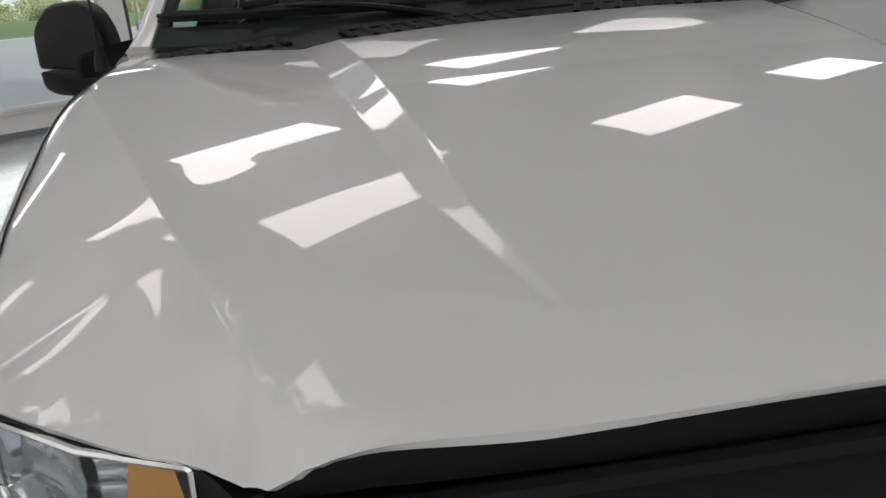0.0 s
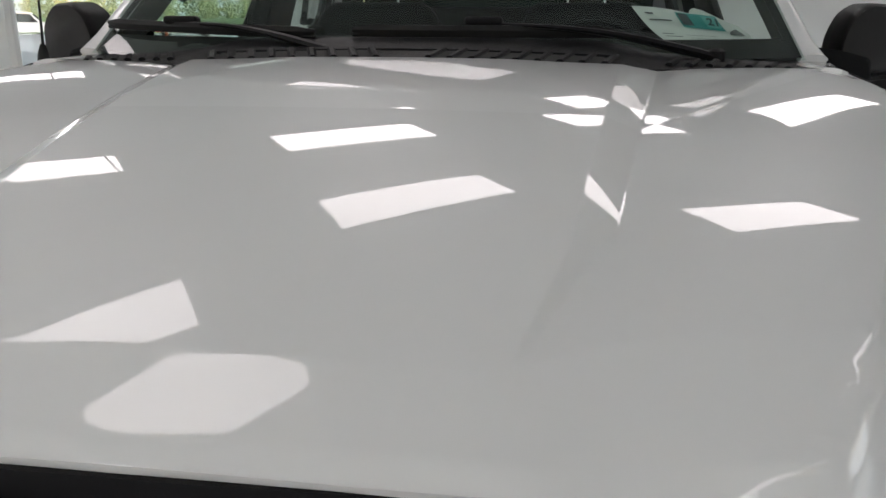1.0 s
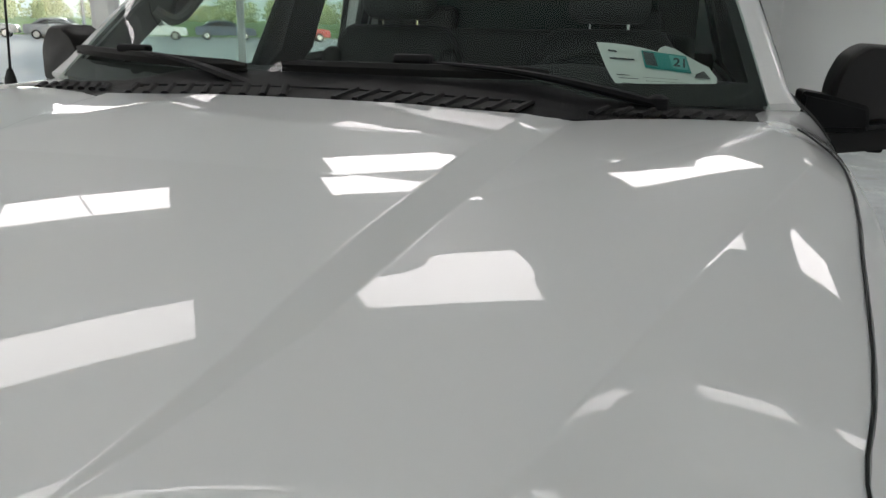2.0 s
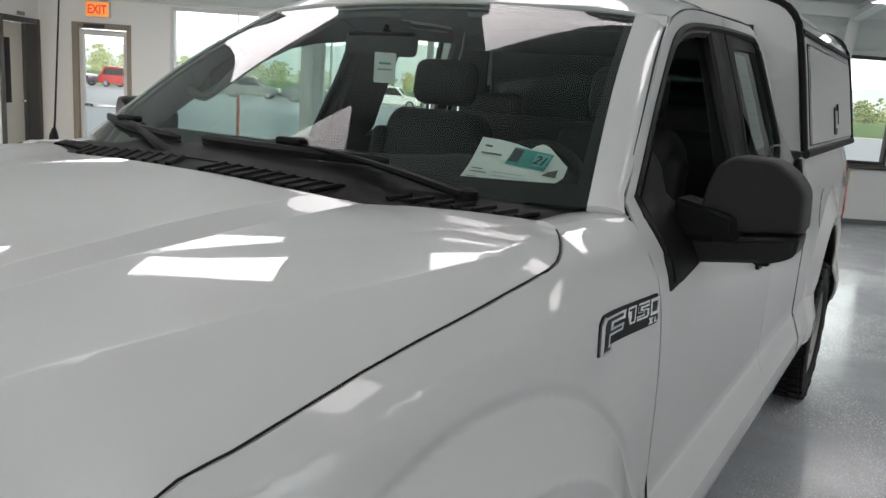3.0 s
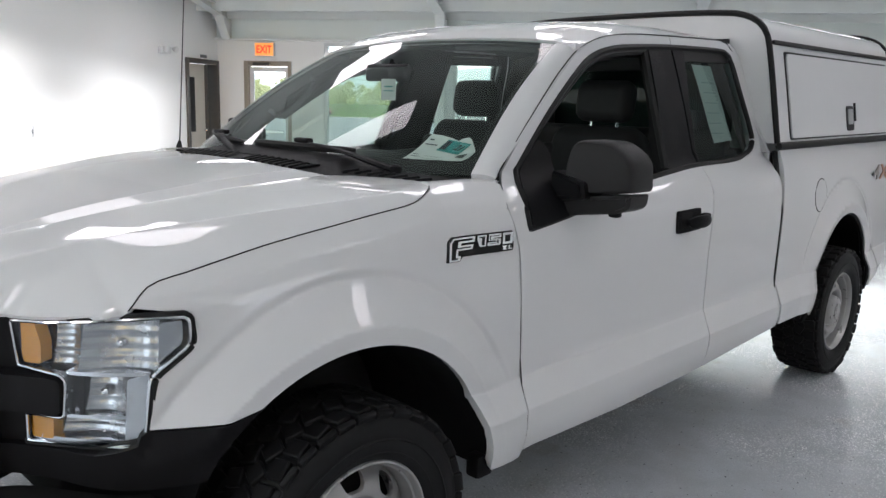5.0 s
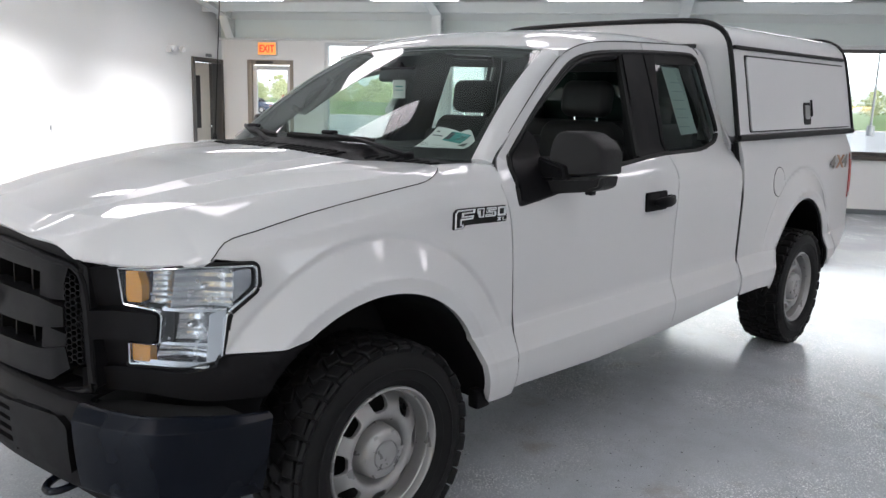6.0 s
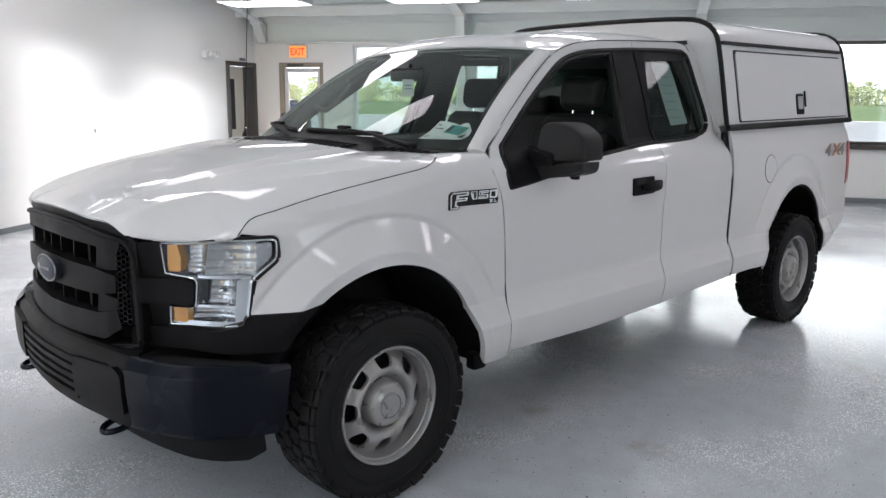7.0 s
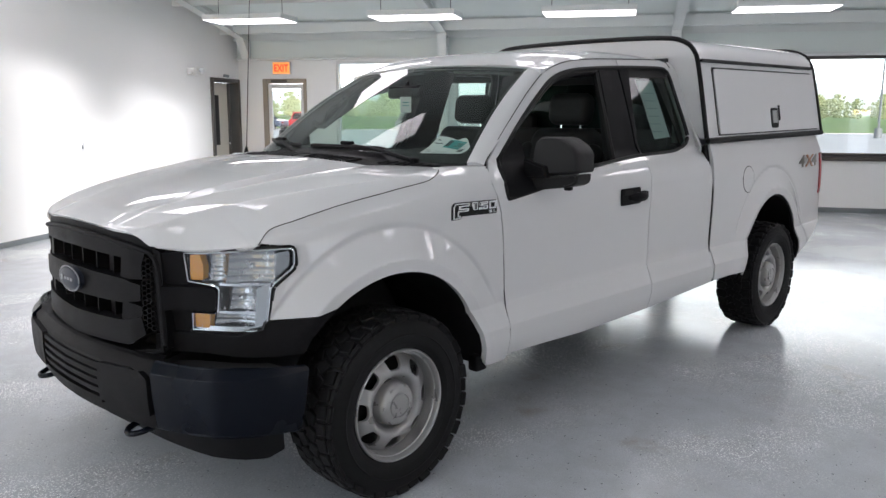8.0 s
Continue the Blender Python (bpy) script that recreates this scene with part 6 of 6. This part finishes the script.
sign = empty("exit_sign", None, ROOM)
tagged(sign, "orange lit exit sign over the door", "exit sign")
ORANGE = glowing("orange_sign_glow", (0.95, 0.36, 0.09), 0.55)
slab("housing", (UB - 0.06, 4.12, 2.235), (UB - 0.001, 4.46, 2.455), ALU, 0.008, sign)
slab("face_plate", (UB - 0.068, 4.13, 2.245), (UB - 0.061, 4.45, 2.445), ORANGE, 0.002, sign)
cu = bpy.data.curves.new("lettering", "FONT")
cu.body, cu.size, cu.extrude, cu.offset, cu.align_x = "EXIT", 0.17, 0.001, 0.004, "CENTER"
tmp = bpy.data.objects.new("tmp", cu)
me = bpy.data.meshes.new_from_object(tmp)
bpy.data.objects.remove(tmp)
bpy.data.curves.remove(cu)
me.materials.clear()
me.materials.append(glowing("red_letter_glow", (0.75, 0.04, 0.02), 0.5))
ob = new("lettering", me)
ob.parent = sign
ob.matrix_basis = Matrix.Translation((UB - 0.071, 4.29, 2.288)) @ pose(0, 0, 0, 90, 0, -90) @ Matrix.Diagonal((0.78, 1, 1, 1))

ld = empty("door_2", None, ROOM)
tagged(ld, "beige door with a dark glass strip, half open in a brown frame", "door", "", "structure")
BEIGE = material("beige_door", (0.52, 0.49, 0.43), 0.5, vary=0.05, scale=8)
for lo, hi in (((8.95, WL - 0.03, 0.0), (9.03, WL + 0.16, 2.15)), ((9.90, WL - 0.03, 0.0), (9.98, WL + 0.16, 2.15)), ((9.03, WL - 0.03, 2.08), (9.90, WL + 0.16, 2.15))):
    slab("door_frame", lo, hi, BRONZE, 0.005, ld)
slab("leaf", (9.03, WL + 0.05, 0.01), (9.62, WL + 0.09, 2.07), BEIGE, 0.004, ld)
slab("glass_strip", (9.11, WL + 0.042, 1.0), (9.30, WL + 0.05, 1.86), DARK, 0.003, ld)
slab("leaf_edge", (9.62, WL + 0.04, 0.01), (9.72, WL + 0.12, 2.07), BRONZE, 0.006, ld)
slab("closet_back", (8.95, WL + 0.75, 0.0), (10.0, WL + 0.80, 2.3), WALL, 0, ld)
slab("knob", (9.56, WL + 0.0, 1.0), (9.60, WL + 0.05, 1.04), CHROME, 0.012, ld)
slab("door_sign", (9.42, WL - 0.008, 2.17), (9.62, WL, 2.22), BASE, 0.002, ld)

det = empty("emergency_light", None, ROOM)
tagged(det, "small white twin-head emergency light on the wall", "emergency light")
slab("case", (8.22, WL - 0.09, 2.16), (8.44, WL, 2.27), ALU, 0.012, det)
for u in (8.25, 8.50):
    part("lamp_head", moved(lathe([(0.0, -0.05), (0.045, -0.045), (0.05, -0.03), (0.03, 0.02), (0.0, 0.03)], 16), Matrix.Translation((u, WL - 0.10, 2.24)) @ Matrix.Rotation(radians(20), 4, "X")), ALU, det)
out = empty("wall_outlet", None, ROOM)
tagged(out, "narrow white switch plate on the wall", "switch plate")
slab("plate", (5.53, WL - 0.006, 1.05), (5.60, WL, 1.18), ALU, 0.002, out)
slab("toggle", (5.555, WL - 0.012, 1.09), (5.575, WL - 0.004, 1.14), BASE, 0.002, out)

# ---- things in the truck's windows ----
TEAL = material("teal_sticker", (0.03, 0.30, 0.28), 0.5, vary=0.1, scale=60)
INK = material("dark_print", (0.05, 0.06, 0.07), 0.7, vary=0.1, scale=60)
paper = empty("dashboard_paper")
tagged(paper, "white printed sheet with a teal sticker lying on the dashboard", "paper")


def leaf(lift):
    """The sheet's plane: p across, q from its foot on the dashboard up to its top edge."""
    c = [Vector(v) for v in ((0.515, -0.535, 1.383), (0.565, -0.735, 1.380), (0.750, -0.462, 1.460), (0.782, -0.690, 1.450))]
    def f(p, q):
        r = c[0].lerp(c[1], p).lerp(c[2].lerp(c[3], p), q)
        r.z += 0.008 * math.sin(2.2 * p + 1.0) * q + 0.03 * max(0.0, p - 0.85) ** 2 * 4 - 0.010 * math.sin(math.pi * clamp(q)) + lift
        r.x -= lift
        return tuple(r)
    return f


sheet("sheet", [(0.0, 0.0), (0.42, -0.01), (0.80, 0.0), (0.93, 0.10), (1.02, 0.42), (1.0, 0.68), (0.86, 0.86), (0.74, 1.0), (0.66, 1.04), (0.60, 0.98), (0.56, 0.90), (0.40, 0.95), (0.20, 0.985), (0.0, 1.0)], leaf(0.0), (-1, 0, 1), PAPER, paper, 0.08, 0.001)
sheet("sticker", [(0.37, 0.55), (0.80, 0.50), (0.82, 0.86), (0.40, 0.88)], leaf(0.002), (-1, 0, 1), TEAL, paper, 0.1, 0.0)
sheet("sticker_window", [(0.39, 0.60), (0.50, 0.59), (0.51, 0.84), (0.41, 0.85)], leaf(0.003), (-1, 0, 1), INK, paper, 0.1, 0.0)
sheet("sticker_field", [(0.64, 0.58), (0.785, 0.565), (0.80, 0.83), (0.65, 0.84)], leaf(0.0025), (-1, 0, 1), material("pale_teal_field", (0.16, 0.48, 0.46), 0.5, vary=0.1, scale=60), paper, 0.1, 0.0)
sheet("grey_patch", [(0.80, 0.40), (0.95, 0.38), (0.93, 0.58), (0.84, 0.50)], leaf(0.002), (-1, 0, 1), LINER, paper, 0.1, 0.0)
for p0, p1, q0, hq in ((0.08, 0.16, 0.86, 0.035), (0.07, 0.30, 0.72, 0.030), (0.06, 0.18, 0.38, 0.018), (0.06, 0.24, 0.30, 0.018), (0.06, 0.16, 0.17, 0.018), (0.30, 0.62, 0.33, 0.008), (0.30, 0.70, 0.24, 0.008)):
    sheet("print_line", [(p0, q0), (p1, q0 - 0.01), (p1, q0 - 0.01 - hq), (p0, q0 - hq)], leaf(0.002), (-1, 0, 1), INK, paper, 0.1, 0.0)
cu = bpy.data.curves.new("lettering", "FONT")
cu.body, cu.size, cu.extrude, cu.offset = "21", 0.058, 0.0003, 0.0012
tmp = bpy.data.objects.new("tmp", cu)
me = bpy.data.meshes.new_from_object(tmp)
bpy.data.objects.remove(tmp)
bpy.data.curves.remove(cu)
me.materials.clear()
me.materials.append(INK)
ob = new("lettering", me)
ob.parent = paper
p0, p1, p2 = Vector(leaf(0.005)(0.645, 0.61)), Vector(leaf(0.005)(0.78, 0.595)), Vector(leaf(0.005)(0.655, 0.82))
ax, ay = (p1 - p0).normalized(), (p2 - p0).normalized()
az = ax.cross(ay).normalized()
ay = az.cross(ax)
ob.matrix_basis = Matrix.Translation(p0) @ Matrix((ax, ay, az)).transposed().to_4x4() @ Matrix.Diagonal((0.52, 1, 1, 1))
tag = empty("mirror_hang_tag", None, pose(0.935, -0.02, 1.622, 0, 0, 28))
tagged(tag, "pale card tag hanging from the rear-view mirror", "tag")
part("card", box((0.002, 0.062, 0.085), (0, 0, 0), 0.0), PAPER, tag)
part("string", tube([(0, 0, 0.04), (-0.02, 0, 0.075)], 0.0015, 5), SEAL, tag)
part("print_bar", box((0.001, 0.035, 0.006), (-0.002, 0, 0.012), 0.0), TEAL, tag)
part("print_bar", box((0.001, 0.040, 0.004), (-0.002, 0, -0.005), 0.0), TEAL, tag)
PRINT = material("faded_print", (0.48, 0.50, 0.50), 0.8, vary=0.1, scale=60)
slip = empty("window_sticker")
tagged(slip, "pale printed price sheet inside the rear side window", "window sticker")
sheet("sheet", [(2.13, 1.775), (2.315, 1.775), (2.372, 1.44), (2.185, 1.43)], lambda x, z: (x, -(pane_y(x, z) - 0.026), z), (0, -1, 0), PAPER, slip, 0.08, 0.001)
for k in range(6):
    z = 1.70 - 0.045 * k
    sheet("print_line", [(2.18, z), (2.30, z), (2.30, z - 0.004), (2.18, z - 0.004)], lambda x, z: (x, -(pane_y(x, z) - 0.0245), z), (0, -1, 0), PRINT, slip, 0.1, 0.0)

# ---- outdoors ----
ASPHALT = material("pale_asphalt", (0.74, 0.74, 0.75), 0.85, vary=0.12, scale=0.4, bump=0.3, bump_scale=30)
GRASS = material("grass", (0.20, 0.34, 0.08), 0.9, vary=0.35, scale=0.15, detail=8)
# leaf colour is lightened to carry the haze of the distance
LEAF = material("hazed_tree_leaves", (0.40, 0.45, 0.25), 0.9, vary=0.14, scale=0.12, detail=6)
bm = bmesh.new()
bmesh.ops.create_grid(bm, x_segments=2, y_segments=2, size=2500)
tagged(part("ground", bm, GRASS, m=pose(0, 0, -0.22)), "green grass land around the car park", "ground", "", "structure")
tagged(part("car_park", box((110, 180, 0.10), (15, 0, -0.20), 0), ASPHALT, m=ROOM, smooth_shade=False), "pale sunlit asphalt car park", "car park", "", "structure")
tagged(part("kerb", box((0.25, 180, 0.16), (70.2, 0, -0.16), 0.02), material("pale_concrete", (0.5, 0.49, 0.47), 0.8, vary=0.1, scale=1), m=ROOM), "pale concrete kerb along the grass", "kerb", "", "structure")
bank = moved(prism([(72, -0.3), (84, 0.35), (98, 0.85), (106, 0.85), (108, -0.3)], 260), Matrix.Translation((0, -190, 0)))
tagged(part("grass_bank", bank, GRASS, m=ROOM), "low grassy bank behind the car park", "grass bank", "", "structure")
# road beyond the grass
tagged(part("road", box((7, 900, 0.04), (112, 0, -0.19), 0), ASPHALT, m=ROOM, smooth_shade=False), "grey road beyond the grass", "road", "", "structure")


def backdrop_sky():
    """A far, plain glowing sky, well beyond the trees."""
    bm = bmesh.new()
    n = 24
    lo, hi = [], []
    for k in range(n + 1):
        a = radians(-75 + 150 * k / n)
        lo.append(bm.verts.new((900 * math.cos(a), 900 * math.sin(a), -5)))
        hi.append(bm.verts.new((900 * math.cos(a), 900 * math.sin(a), 480)))
    for k in range(n):
        bm.faces.new((lo[k + 1], lo[k], hi[k], hi[k + 1]))
    return bm


tagged(part("backdrop", backdrop_sky(), glowing("bright_hazy_sky", (0.92, 0.96, 1.0), 1.25), m=ROOM), "bright hazy white sky", "sky", "", "structure")

rnd = random.Random(4)


def clump(r):
    bm = bmesh.new()
    bmesh.ops.create_icosphere(bm, subdivisions=1, radius=r)
    for v in bm.verts:
        v.co *= rnd.uniform(0.65, 1.3)
    return bm


def woods(name, label, count, u0, u1, w0, w1, h0, h1):
    """A far line of trees: many leafy clumps of uneven size."""
    verts, faces = [], []
    bits = [clump(1.0) for _ in range(8)]
    shapes = []
    for b in bits:
        b.verts.index_update()
        shapes.append(([tuple(v.co) for v in b.verts], [[v.index for v in f.verts] for f in b.faces]))
        b.free()
    for i in range(count):
        u, w, h = rnd.uniform(u0, u1), lerp(w0, w1, (i + rnd.random()) / count), rnd.uniform(h0, h1)
        for j in range(120):
            k = rnd.random()
            r = h * rnd.uniform(0.022, 0.060)
            sp = h * 0.34 * math.sin(math.pi * (0.12 + 0.8 * k))
            c = (u + rnd.gauss(0, 0.5) * sp, w + rnd.gauss(0, 0.6) * sp, -0.2 + h * (0.06 + 0.86 * k))
            vs, fs = shapes[rnd.randrange(8)]
            o = len(verts)
            verts += [(c[0] + x * r, c[1] + y * r, c[2] + z * r) for x, y, z in vs]
            faces += [[o + q for q in f] for f in fs]
    me = bpy.data.meshes.new(name)
    me.from_pydata(verts, [], faces)
    me.polygons.foreach_set("use_smooth", [True] * len(me.polygons))
    me.materials.append(LEAF)
    ob = new(name, me)
    ob.matrix_basis = ROOM
    return tagged(ob, label, "trees", "", "stuff")


def far_hills():
    """A ridge beyond the woods; its pale blue-green colour has the haze painted in."""
    bm = bmesh.new()
    rows = []
    for k in range(81):
        w = 560 - 14 * k
        h = 30 + 7 * math.sin(0.011 * w + 1.0) + 3 * math.sin(0.037 * w) + 1.2 * math.sin(0.11 * w)
        rows.append([bm.verts.new((u, w, z)) for u, z in ((610, -1.0), (660, 0.55 * h), (720, h), (790, -1.0))])
    for a, b in zip(rows, rows[1:]):
        for i in range(3):
            bm.faces.new((a[i], b[i], b[i + 1], a[i + 1]))
    tagged(part("far_hills", bm, material("hazy_hillside", (0.62, 0.71, 0.72), 0.95, vary=0.06, scale=0.02), m=ROOM), "hazy blue-green hills on the horizon", "hills", "", "structure")


woods("far_trees", "green woods along the horizon, paled by haze in their colour", 460, 230, 330, 280, -300, 4.0, 9.0)
far_hills()
woods("near_bushes", "yellow-green bushes beside the road", 26, 104, 112, 95, -70, 0.9, 2.0)


def parked_car(u, w, turn, paint, kind):
    """A small parked car: body with arches, cabin with windows, four wheels, lamps."""
    car = empty("parked_car", None, ROOM @ pose(u, w, -0.15, 0, 0, turn))
    tagged(car, kind, "car", "parked cars")
    suv = "sport utility" in kind
    hh = 1.72 if suv else 1.45
    low = fillet([(-2.25, 0.35), (-2.28, 0.62), (-2.15, 0.90), (-1.0, 1.0), (1.6, 1.02), (2.2, 0.98), (2.26, 0.6), (2.2, 0.33)], 0.10)
    part("body", moved(prism(low, 1.78, 0.06), Matrix.Translation((0, -0.89, 0))), paint, car)
    top = fillet([(-1.05, 0.95), (-0.35, hh - 0.06), (0.2, hh), (1.75 if suv else 1.1, hh - 0.03), (2.15 if suv else 1.75, 0.98)], 0.12)
    cab = part("cabin", moved(prism(top, 1.52, 0.08), Matrix.Translation((0, -0.76, 0))), paint, car)
    side_glass = fillet([(-0.80, 1.02), (-0.28, hh - 0.14), (1.55 if suv else 0.95, hh - 0.14), (1.85 if suv else 1.45, 1.02)], 0.06)
    part("side_windows", moved(prism(side_glass, 1.54, 0), Matrix.Translation((0, -0.77, 0))), DARK, cab)
    part("windscreen", moved(box((0.012, 1.30, 0.62 if suv else 0.50), (0, 0, 0), 0), pose(-0.71, 0, lerp(0.97, hh, 0.5), 0, 46, 0)), DARK, cab)
    for x in (-1.42, 1.40):
        for y in (-0.80, 0.80):
            wh = part("car_wheel", moved(lathe([(0.0, -0.09), (0.20, -0.10), (0.22, -0.11), (0.32, -0.10), (0.335, 0.0), (0.32, 0.10), (0.0, 0.10)], 20), pose(x, y, 0.33)), RUBBER, car)
            part("hub", moved(lathe([(0.0, -0.115), (0.19, -0.112), (0.20, -0.10), (0.20, 0.1), (0.19, 0.112), (0.0, 0.115)], 16), pose(x, y, 0.33)), STEEL, wh)
    for y in (-0.62, 0.62):
        part("front_lamp", box((0.06, 0.32, 0.13), (-2.24, y, 0.72), 0.02), CHROME, car)
        part("rear_lamp", box((0.06, 0.26, 0.20), (2.22, y, 0.80), 0.02), RED_LENS, car)
    part("car_bumper", box((0.10, 1.70, 0.18), (-2.27, 0, 0.42), 0.04), DARK, car)
    return car


def car_paint(name, c):
    return material(name, c, 0.3, coat=1.0, vary=0.03, scale=3)


RED = car_paint("red_car_paint", (0.45, 0.02, 0.02))
NAVY = car_paint("dark_blue_car_paint", (0.03, 0.05, 0.10))
GREY = car_paint("grey_car_paint", (0.16, 0.17, 0.18))
WHITE_CAR = car_paint("white_car_paint", (0.7, 0.7, 0.7))
parked_car(66, 26.3, 70, RED, "red sport utility car parked by the grass")
parked_car(66, 31.0, 80, NAVY, "dark blue car parked by the grass")
parked_car(60, 9.5, 85, GREY, "grey saloon car in the car park")
parked_car(62, 3.5, 88, WHITE_CAR, "white sport utility car in the car park")
parked_car(64, -1.5, 92, NAVY, "dark blue saloon car in the car park")
parked_car(62, -7.0, 90, RED, "red saloon car in the car park")
parked_car(63, 15.0, 95, GREY, "grey sport utility car in the car park")


def light_pole(u, w, h):
    ob = empty("light_pole", None, ROOM @ Matrix.Translation((u, w, -0.15)))
    tagged(ob, "tall thin grey lamp post on a concrete foot", "light pole", "light poles")
    part("foot", tube([(0, 0, 0), (0, 0, 0.7), (0, 0, 0.72)], [0.28, 0.26, 0.12], 14), BASE, ob)
    part("post", tube([(0, 0, 0.7), (0, 0, h)], [0.09, 0.06], 10), BASE, ob)
    part("lamp_head", box((0.7, 0.3, 0.12), (-0.3, 0, h), 0.03), BASE, ob)


for u, w, h in ((46, 6.2, 8.0), (58, -19.5, 6.0), (58, -26.0, 6.0), (70, 18.0, 8.0)):
    light_pole(u, w, h)
for u, w in ((20.0, 4.9), (24.0, -2.0)):
    ob = empty("marker_post", None, ROOM @ Matrix.Translation((u, w, -0.15)))
    tagged(ob, "orange plastic marker post in the car park", "marker post", "marker posts")
    part("post", tube([(0, 0, 0.05), (0, 0, 1.15)], 0.045, 10), material("orange_plastic", (0.75, 0.13, 0.04), 0.5, vary=0.08, scale=6), ob)
    part("foot", tube([(0, 0, 0), (0, 0, 0.06)], [0.2, 0.16], 12), SEAL, ob)
